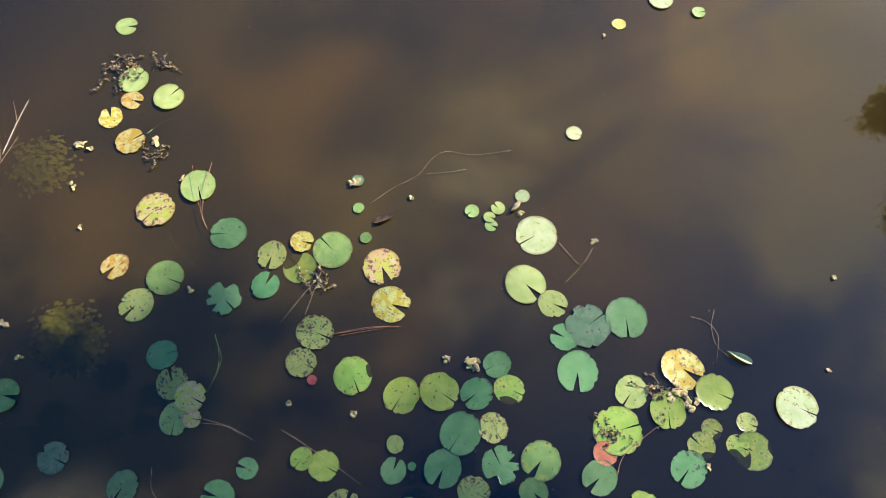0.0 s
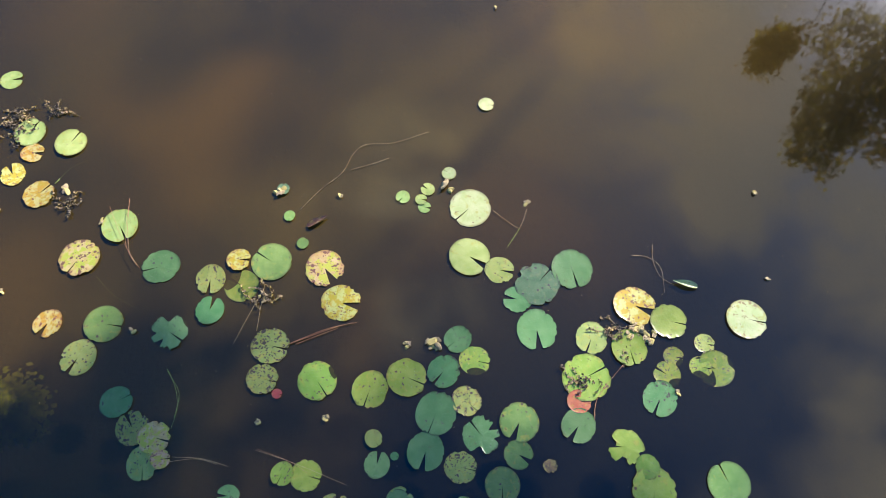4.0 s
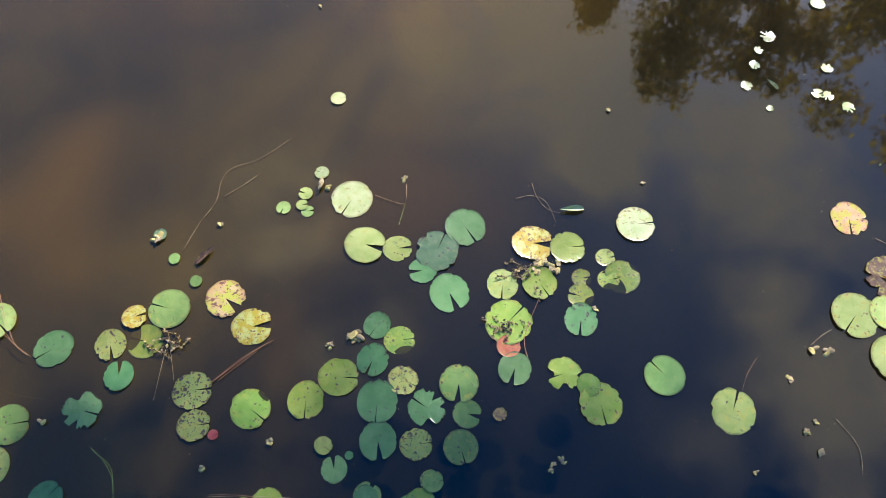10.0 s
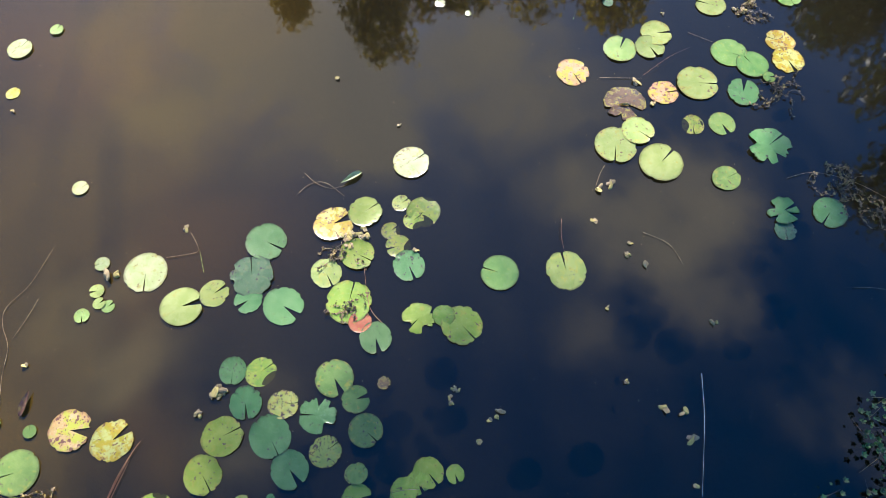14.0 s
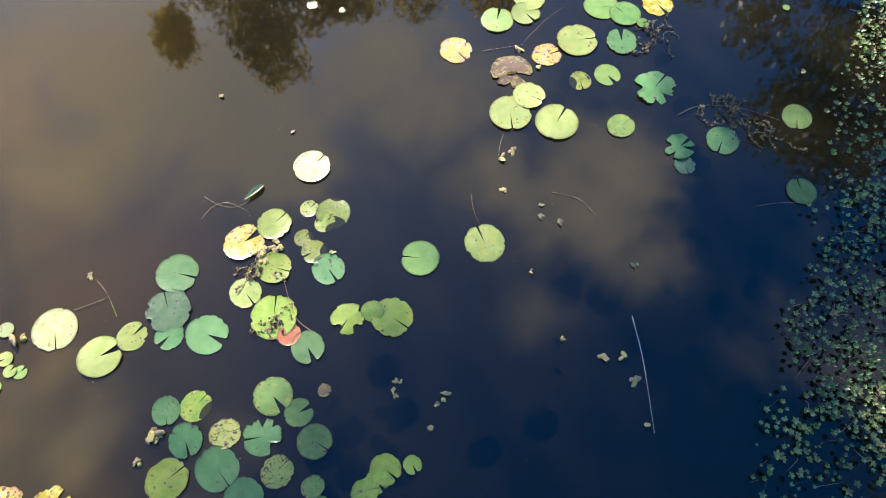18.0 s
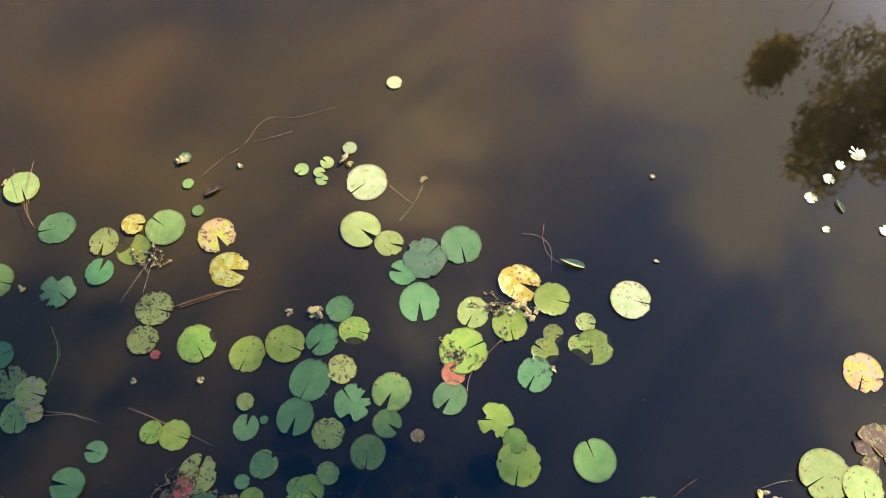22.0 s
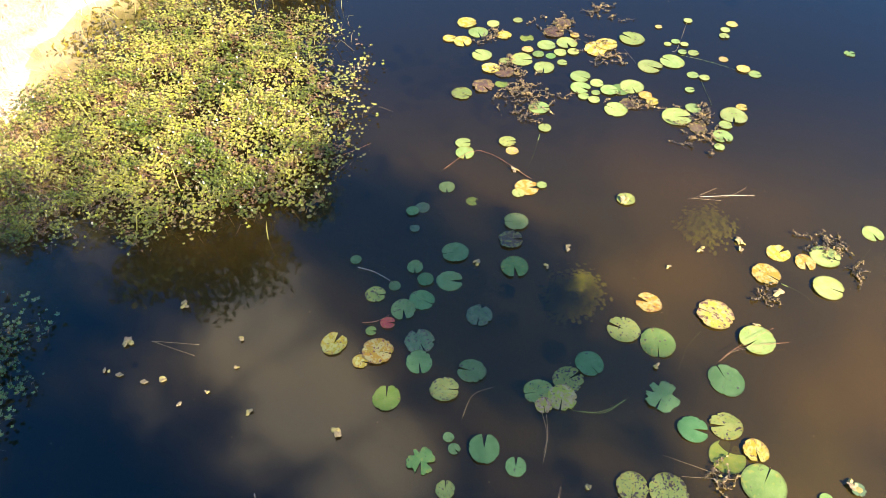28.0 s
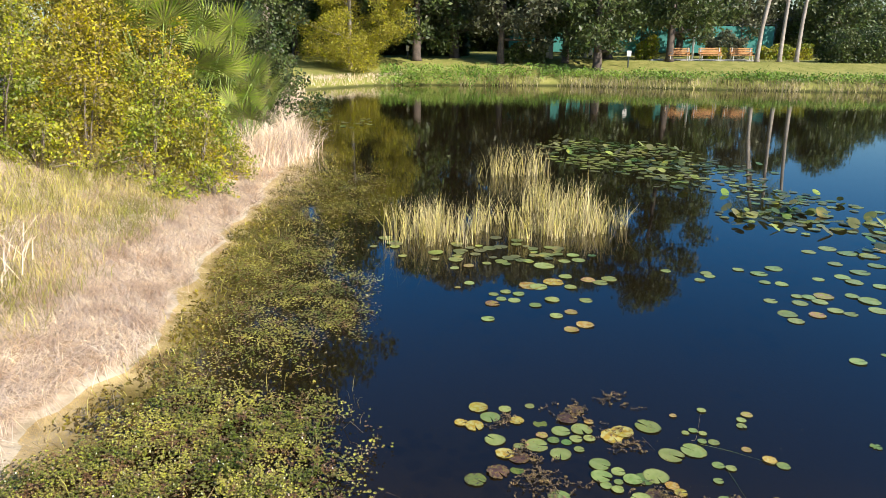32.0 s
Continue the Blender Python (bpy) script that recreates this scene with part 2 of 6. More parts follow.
def water_material():
    m = bpy.data.materials.new("pond_water")
    m.use_nodes = True
    n = Nodes(m.node_tree)
    where = n.add("TexCoord").outputs["Object"]
    haze = n.noise(where, 0.55, 4.0, 0.55, 0.4)
    stain = n.mix(n.ramp(haze, 0.35, 0.68), col(0.0240, 0.0160, 0.0036), col(0.0500, 0.0312, 0.0050))
    rust = n.ramp(n.noise(where, 0.8, 1.5, 0.4, 0.3), 0.42, 0.78)
    stain = n.mix(n.math("MULTIPLY", rust, 0.8), stain, col(0.066, 0.0350, 0.0050))
    apart = n.add("SeparateXYZ", {0: where})
    # murk thins to the south-west; the trees' shade is painted in with it
    shade_side = n.math("ADD", n.math("MULTIPLY", apart.outputs[0], 0.67), n.math("MULTIPLY", apart.outputs[1], 0.74))
    stain = n.mix(n.ramp(n.math("ADD", shade_side, haze), 0.4, 3.0), col(0.0068, 0.0058, 0.0032), stain)
    stain = n.mix(n.ramp(n.math("ADD", apart.outputs[1], n.math("MULTIPLY", haze, 2.0)), 3.2, 6.4), stain, col(0.0088, 0.0062, 0.0028))
    murk = n.add("BsdfDiffuse", {0: stain})
    clear = n.add("BsdfTransparent", {0: col(0.88, 0.80, 0.58)})
    depth = n.add("Attribute")
    depth.attribute_name = "depth"
    deep = n.ramp(depth.outputs["Fac"], 0.02, 0.34)
    body = n.add("MixShader", {0: n.math("MULTIPLY", deep, 0.90), 1: clear.outputs[0], 2: murk.outputs[0]})
    # faint wind ripple, a little stronger farther out on the open pond
    s = n.add("SeparateXYZ", {0: where})
    far = n.ramp(s.outputs[1], 11.0, 48.0)
    ripple = n.noise(where, 1.6, 3.0, 0.5, 0.6)
    stretched = n.add("Mapping", {0: where, 3: (0.8, 4.5, 1.0)}).outputs[0]
    waves = n.noise(stretched, 1.2, 3.0, 0.5)
    height = n.math("ADD", n.math("MULTIPLY", ripple, 0.25), n.math("MULTIPLY", n.math("MULTIPLY", waves, far), 0.7))
    bump = n.add("Bump", {"Height": height, "Strength": 0.16, "Distance": 0.02}).outputs[0]
    gloss = n.add("BsdfGlossy", {0: col(1, 1, 1), "Roughness": 0.03, "Normal": bump})
    fres = n.add("Fresnel", {"IOR": 1.5, "Normal": bump}).outputs[0]
    out = n.add("MixShader", {0: fres, 1: body.outputs[0], 2: gloss.outputs[0]})
    n.add("OutputMaterial", {0: out.outputs[0]})
    return m


WATER = water_material()


def ground_build(n, where):
    s = n.add("SeparateXYZ", {0: where})
    wob = n.noise(where, 0.9, 4.0)
    mud = n.mix(n.noise(where, 3.0), col(0.09, 0.072, 0.030), col(0.22, 0.185, 0.085))
    sand = n.mix(n.ramp(n.noise(where, 2.2), 0.35, 0.65), col(0.34, 0.28, 0.17), col(0.62, 0.54, 0.40))
    straw = n.mix(n.ramp(n.noise(where, 6.0, 5.0, 0.7), 0.3, 0.7), col(0.30, 0.22, 0.14), col(0.58, 0.46, 0.33))
    lawn = n.mix(n.ramp(n.noise(where, 1.1, 5.0, 0.65), 0.3, 0.7), col(0.19, 0.20, 0.045), col(0.31, 0.29, 0.085))
    z = n.math("ADD", s.outputs[2], n.math("MULTIPLY", n.math("SUBTRACT", wob, 0.5), 0.10))
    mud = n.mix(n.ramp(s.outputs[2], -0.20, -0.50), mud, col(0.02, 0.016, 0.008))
    c = n.mix(n.ramp(z, -0.14, 0.03), mud, sand)
    c = n.mix(n.ramp(z, -0.01, 0.05), c, straw)
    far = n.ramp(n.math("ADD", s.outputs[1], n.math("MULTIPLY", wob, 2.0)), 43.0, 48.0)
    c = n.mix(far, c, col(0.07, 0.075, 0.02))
    c = n.mix(n.math("MULTIPLY", far, n.ramp(z, 0.02, 0.2)), c, lawn)
    return (c,)


GROUND = surface("pond_bed_and_bank", ground_build, rough=0.95, bump=0.7, bump_scale=14.0, spec=0.2)
STRAW = surface("dry_straw", two_tone((0.72, 0.55, 0.40), (0.94, 0.80, 0.63), 2.0, per_piece=0.7), rough=0.8, through_light=0.2)
GRASS = surface("bank_grass", two_tone((0.30, 0.28, 0.06), (0.62, 0.52, 0.20), 0.9, per_piece=0.9), rough=0.7, through_light=0.25)
REED = surface("pale_reed", two_tone((0.52, 0.43, 0.13), (0.80, 0.68, 0.34), 1.2, per_piece=0.7), rough=0.6, through_light=0.2)
MAT_LEAF = surface("creeping_weed_leaf", two_tone((0.115, 0.135, 0.024), (0.42, 0.375, 0.090), 2.6, per_piece=1.15, third=(0.19, 0.105, 0.055), third_at=0.52), rough=0.32, through_light=0.2)
# creeping weed leaf again, darker and greener to paint in the shade
SHADED_WEED = surface("shaded_weed_leaf", two_tone((0.075, 0.125, 0.035), (0.19, 0.23, 0.07), 2.6, per_piece=1.0, third=(0.20, 0.12, 0.06)), rough=0.36, through_light=0.15)
MAT_STEM = surface("weed_stem", two_tone((0.16, 0.09, 0.05), (0.25, 0.17, 0.08), 4.0, per_piece=0.5), rough=0.7)
BUSH_LEAF = leaf_material("bush_leaf", (0.20, 0.25, 0.035), (0.46, 0.41, 0.055))
DARK_LEAF = leaf_material("oak_leaf", (0.045, 0.07, 0.02), (0.13, 0.155, 0.045))
GOLD_LEAF = leaf_material("cypress_leaf", (0.30, 0.29, 0.035), (0.48, 0.42, 0.06))
OLIVE_LEAF = leaf_material("shore_tree_leaf", (0.36, 0.26, 0.03), (0.58, 0.40, 0.05), light=0.72)
GREY_LEAF = leaf_material("mossy_leaf", (0.09, 0.10, 0.05), (0.17, 0.17, 0.09))
FAN_LEAF = leaf_material("palmetto_leaf", (0.14, 0.20, 0.03), (0.36, 0.38, 0.09), rough=0.35)
BARK = surface("bark", two_tone((0.12, 0.09, 0.065), (0.27, 0.22, 0.17), 3.0, fine=0.4), rough=0.9, bump=0.8, bump_scale=9.0)
PALE_BARK = surface("palm_bark", two_tone((0.24, 0.20, 0.16), (0.40, 0.35, 0.29), 2.5, fine=0.35), rough=0.9, bump=0.6, bump_scale=12.0)
BENCH_WOOD = surface("bench_wood", two_tone((0.42, 0.19, 0.06), (0.58, 0.30, 0.11), 5.0, fine=0.3), rough=0.55)
TEAL = surface("windscreen_cloth", two_tone((0.03, 0.17, 0.15), (0.05, 0.23, 0.20), 0.8, fine=0.2), rough=0.8)
PALE_WALL = surface("painted_wall", two_tone((0.62, 0.60, 0.54), (0.72, 0.70, 0.64), 0.6, fine=0.15), rough=0.8)
ROOFING = surface("roof_shingle", two_tone((0.22, 0.17, 0.14), (0.32, 0.25, 0.21), 2.0, fine=0.3), rough=0.9)
METAL = surface("grey_metal", two_tone((0.45, 0.45, 0.44), (0.58, 0.58, 0.56), 3.0), rough=0.4)
DARK_METAL = surface("dark_paint", two_tone((0.03, 0.04, 0.035), (0.05, 0.06, 0.055), 2.0), rough=0.5)
CONCRETE = surface("concrete", two_tone((0.35, 0.33, 0.30), (0.46, 0.44, 0.40), 2.0, fine=0.3), rough=0.9, bump=0.3)
TWIG = surface("dead_twig", two_tone((0.22, 0.14, 0.08), (0.42, 0.31, 0.18), 6.0, per_piece=0.4), rough=0.8)
RED_STEM = surface("red_stem", two_tone((0.22, 0.08, 0.04), (0.34, 0.16, 0.07), 8.0), rough=0.6)
LITTER = surface("floating_litter", two_tone((0.20, 0.14, 0.06), (0.44, 0.33, 0.15), 18.0, per_piece=0.7), rough=0.8)
GREEN_STEM = surface("green_stem", two_tone((0.15, 0.24, 0.05), (0.30, 0.36, 0.09), 6.0, per_piece=0.4), rough=0.5)
ALGAE = surface("sunken_weed", two_tone((0.22, 0.23, 0.015), (0.36, 0.34, 0.02), 6.0, per_piece=0.5), rough=0.9)

# ---- builders ----


def mesh_of(name, verts, faces, material, smooth=False):
    me = bpy.data.meshes.new(name)
    me.from_pydata([tuple(v) for v in verts], [], [tuple(f) for f in faces])
    me.materials.append(material)
    if smooth:
        me.polygons.foreach_set("use_smooth", [True] * len(me.polygons))
    me.update()
    return me


def sheet_of(name, verts, quads, material, smooth=False):
    """A mesh from arrays: n x 3 corners and m x k faces (k is 3 or 4)."""
    verts, quads = np.asarray(verts, np.float32), np.asarray(quads, np.int32)
    me = bpy.data.meshes.new(name)
    me.vertices.add(len(verts))
    me.vertices.foreach_set("co", verts.ravel())
    k = quads.shape[1]
    me.loops.add(quads.size)
    me.loops.foreach_set("vertex_index", quads.ravel())
    me.polygons.add(len(quads))
    me.polygons.foreach_set("loop_start", np.arange(len(quads), dtype=np.int32) * k)
    me.polygons.foreach_set("loop_total", np.full(len(quads), k, np.int32))
    if smooth:
        me.polygons.foreach_set("use_smooth", np.ones(len(quads), bool))
    me.materials.append(material)
    me.update(calc_edges=True)
    me.validate()
    return me


def thing(name, label, category, group="", kind="", at=(0, 0, 0), turn=0.0, data=None):
    ob = new(name, data)
    ob.matrix_basis = pose(*at, 0, 0, turn)
    return tagged(ob, label, category, group, kind)


def part(name, data, parent, label="", at=(0, 0, 0), kind=""):
    if isinstance(data, bmesh.types.BMesh):
        raise TypeError("give a mesh")
    ob = new(name, data)
    ob.parent = parent
    ob.location = at
    if label:
        ob["label"] = label
    if kind:
        ob["kind"] = kind
    return ob


def from_bm(name, bm, material, smooth=True):
    me = bpy.data.meshes.new(name)
    bm.to_mesh(me)
    bm.free()
    me.materials.append(material)
    if smooth:
        me.polygons.foreach_set("use_smooth", [True] * len(me.polygons))
    return me


def box(name, sx, sy, sz, material, bevel=0.01, base=True):
    """A bevelled block on its base."""
    bm = bmesh.new()
    bmesh.ops.create_cube(bm, size=1.0, matrix=Matrix.Translation((0, 0, sz / 2 if base else 0)) @ Matrix.Diagonal((sx, sy, sz, 1)))
    bmesh.ops.bevel(bm, geom=bm.edges[:], offset=min(bevel, 0.4 * min(sx, sy, sz)), segments=1, affect="EDGES")
    return from_bm(name, bm, material, False)


def tube(name, points, radii, material, sides=7):
    """A tapered, bent limb along points."""
    pts = [Vector(p) for p in points]
    verts, faces = [], []
    for i, p in enumerate(pts):
        d = (pts[min(i + 1, len(pts) - 1)] - pts[max(i - 1, 0)]).normalized()
        a = d.orthogonal().normalized() if abs(d.z) < 0.95 else Vector((1, 0, 0))
        a = (a - d * a.dot(d)).normalized()
        b = d.cross(a)
        for k in range(sides):
            t = 2 * math.pi * k / sides
            verts.append(p + (a * math.cos(t) + b * math.sin(t)) * radii[i])
    for i in range(len(pts) - 1):
        for k in range(sides):
            faces.append((i * sides + k, i * sides + (k + 1) % sides, (i + 1) * sides + (k + 1) % sides, (i + 1) * sides + k))
    faces.append(tuple(range(sides))[::-1])
    faces.append(tuple(range((len(pts) - 1) * sides, len(pts) * sides)))
    return mesh_of(name, verts, faces, material, True)


def unit(v):
    return v / np.maximum(np.linalg.norm(v, axis=-1, keepdims=True), 1e-9)


def leaves(name, centres, size, material, flat=0.5, aspect=0.55, seed=1):
    """Many small pointed leaves, each a folded lozenge. flat: how far they turn their faces up."""
    g = np.random.default_rng(seed)
    c = np.asarray(centres, float)
    n = len(c)
    normal = unit(g.normal(size=(n, 3)) * (1 - flat) + np.array([0, 0, 1.0]) * flat)
    along = unit(np.cross(normal, g.normal(size=(n, 3))))
    side = np.cross(normal, along)
    s = (size * g.uniform(0.6, 1.35, n))[:, None]
    tip, tail = c + along * s, c - along * s
    l, r = c + side * s * aspect + normal * s * 0.16, c - side * s * aspect + normal * s * 0.16
    verts = np.stack([tip, l, tail, r], 1).reshape(-1, 3)
    return sheet_of(name, verts, np.arange(4 * n).reshape(-1, 4), material)


def blades(name, roots, height, width, material, lean=0.25, seed=1, bend=None, lie=1.0):
    """Grass, straw or reed: each a thin bent strip that ends in a point."""
    g = np.random.default_rng(seed)
    c = np.asarray(roots, float)
    n = len(c)
    h = (height * g.uniform(0.55, 1.2, n))[:, None]
    out = np.clip(g.normal(size=(n, 3)), -1.8, 1.8) * lean
    out[:, 2] = 0
    if bend is not None:
        out = out + np.asarray(bend)
    mid = c + np.array([0, 0, 0.55]) * h + out * h * 0.35
    top = c + np.array([0, 0, 1.0]) * h + out * h
    drop = np.linalg.norm(out, axis=1, keepdims=True)
    top[:, 2:] -= np.minimum(drop, 1.4) * h * 0.45
    mid[:, 2], top[:, 2] = c[:, 2] + (mid[:, 2] - c[:, 2]) * lie, c[:, 2] + (top[:, 2] - c[:, 2]) * lie
    a = g.uniform(0, 2 * np.pi, n)
    side = np.stack([np.cos(a), np.sin(a), 0 * a], 1) * width
    verts = np.stack([c - side, c + side, mid + side * 0.8, mid - side * 0.8, top + side * 0.15, top - side * 0.15], 1).reshape(-1, 3)
    i = np.arange(n)[:, None] * 6
    quads = np.concatenate([i + [0, 1, 2, 3], i + [3, 2, 4, 5]])
    return sheet_of(name, verts, quads, material)


# ---- pond outline, ground and water ----
OUTLINE = np.array([
    (-3.6, -9.0), (-3.6, -5.0), (-3.7, -2.0), (-3.6, 0.5), (-3.4, 2.8), (-3.5, 4.9), (-3.6, 6.1), (-3.35, 7.0), (-3.5, 9.1), (-3.7, 10.9), (-3.9, 14.0), (-4.1, 17.0),
    (-4.2, 19.2), (-4.0, 21.6), (-5.4, 24.5), (-6.5, 32.3), (-8.9, 45.7), (-5.6, 49.7), (-3.5, 51.5), (8.6, 52.0), (19.5, 49.0), (28.9, 47.7), (44.0, 45.0),
    (56.0, 34.0), (54.0, 14.0), (42.0, 0.0), (28.0, -7.0), (14.0, -10.5), (6.0, -11.0), (0.0, -10.5)])


def shore_distance(x, y):
    """Metres from the waterline: positive on land, negative over water."""
    p = np.stack([np.ravel(x), np.ravel(y)], 1)
    best, inside = np.full(len(p), 1e9), np.zeros(len(p), bool)
    for a, b in zip(OUTLINE, np.roll(OUTLINE, -1, 0)):
        ab = b - a
        t = np.clip(((p - a) @ ab) / (ab @ ab), 0, 1)
        best = np.minimum(best, np.linalg.norm(p - a - t[:, None] * ab, axis=1))
        cross = (a[1] > p[:, 1]) != (b[1] > p[:, 1])
        with np.errstate(divide="ignore", invalid="ignore"):
            xi = a[0] + (p[:, 1] - a[1]) * ab[0] / ab[1]
        inside ^= cross & (p[:, 0] < xi)
    return np.where(inside, -best, best).reshape(np.shape(x))


def wobble(x, y):
    return 0.09 * np.sin(1.7 * x + 0.6 * y) * np.sin(1.3 * y - 0.4 * x) + 0.07 * np.sin(4.1 * x + 1.3) * np.sin(3.7 * y) + 0.05 * np.sin(2.3 * x + 7.9 * y) * np.sin(1.1 * y + 0.7)


def ground_height(x, y):
    x, y = np.asarray(x, float), np.asarray(y, float)
    d = shore_distance(x, y) + wobble(x, y) * 1.2
    under = -0.015 - 0.85 * (1 - np.exp(-(np.maximum(-d, 0) / 2.3) ** 1.5))
    west = np.clip((2.0 - x) / 6.0, 0, 1) * np.clip((45.0 - y) / 6.0, 0, 1)
    steep = 0.20 * d + 0.50 * np.clip((d - 1.3) / 2.6, 0, 1) ** 1.5
    steep = np.minimum(steep, 1.5 + 0.01 * d)
    park = 0.55 * np.clip(d / 0.7, 0, 1) ** 0.7 + 1.05 * np.clip((d - 0.7) / 6.0, 0, 1) + 0.004 * np.clip(d, 0, 60)
    land = west * steep + (1 - west) * park
    return np.where(d < 0, under, land + 0.03 * wobble(3 * x, 3 * y))


def spread(*runs):
    return np.unique(np.concatenate([np.arange(a, b, s) for a, b, s in runs]).round(3))


gx = spread((-3000, -300, 300), (-300, -40, 20), (-40, -12, 2), (-12, -6, 0.5), (-6, 0, 0.14), (0, 8, 0.6), (8, 60, 1.0), (60, 300, 18), (300, 3001, 300))
gy = spread((-3000, -300, 300), (-300, -30, 18), (-30, -10, 1.0), (-10, 0, 0.4), (0, 19, 0.16), (19, 24, 0.3), (24, 44, 0.6), (44, 60, 0.3), (60, 90, 2.0), (90, 300, 20), (300, 3001, 300))
X, Y = np.meshgrid(gx, gy)
Z = ground_height(X, Y)
i = (np.arange(len(gy) - 1)[:, None] * len(gx) + np.arange(len(gx) - 1)).ravel()
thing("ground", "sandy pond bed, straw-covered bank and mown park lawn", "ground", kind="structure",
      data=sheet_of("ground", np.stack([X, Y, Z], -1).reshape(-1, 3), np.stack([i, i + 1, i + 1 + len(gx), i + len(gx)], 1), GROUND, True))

wx, wy = spread((-11, -6, 0.5), (-6, -1, 0.12), (-1, 4, 0.10), (4, 58.1, 1.1)), spread((-13, -1, 0.5), (-1, 22, 0.15), (22, 55.1, 0.6))
X, Y = np.meshgrid(wx, wy)
i = (np.arange(len(wy) - 1)[:, None] * len(wx) + np.arange(len(wx) - 1)).ravel()
water = thing("water", "still dark tea-brown pond water reflecting sky and trees", "water", kind="structure",
              data=sheet_of("water", np.stack([X, Y, 0 * X], -1).reshape(-1, 3), np.stack([i, i + 1, i + 1 + len(wx), i + len(wx)], 1), WATER, True))
water.visible_shadow = False
# how deep the water is, for the tea-brown murk
deep = water.data.attributes.new("depth", "FLOAT", "POINT")
sounding = np.maximum(0.0, -ground_height(X, Y))
for wx_, wy_ in ((2.0, 3.40), (0.96, 2.76), (1.05, 2.88)):
    sounding = sounding * (1 - 0.72 * np.exp(-((X - wx_) ** 2 + (Y - wy_) ** 2) / 0.022))
deep.data.foreach_set("value", sounding.ravel().astype(np.float32))

# ---- floating lily pads ----
PAD_LABEL = {
    "g": ("lily_pad", "round green lily pad with a notch, floating"),
    "t": ("lily_pad", "green lily pad with torn ragged edges, floating"),
    "e": ("lily_pad", "round blue-green lily pad floating in the shade"),
    "u": ("lily_pad", "blue-green lily pad with torn ragged edges, floating"),
    "f": ("lily_pad", "fresh yellow-green lily pad with a notch, floating"),
    "w": ("lily_pad", "small crumpled cream lily leaf shining in sunlight"),
    "v": ("lily_pad", "fresh yellow-green lily pad with torn edges, floating"),
    "l": ("lily_pad", "light yellow-green lily pad floating in the sun"),
    "s": ("lily_pad", "green lily pad eaten with dark brown spots"),
    "y": ("lily_pad", "yellowing lily pad with brown rot blotches"),
    "p": ("lily_pad", "withered peach and brown mottled lily pad"),
    "b": ("lily_pad", "dead dark brown lily pad, half decayed"),
    "r": ("lily_pad", "red dying lily pad lying on the water"),
    "c": ("lily_pad", "pale cream-green lily pad shining in sunlight"),
    "d": ("lily_pad", "dull green lily pad sunk just under water"),
    "k": ("lily_pad", "grey-green decayed lily pad covered in spots"),
}


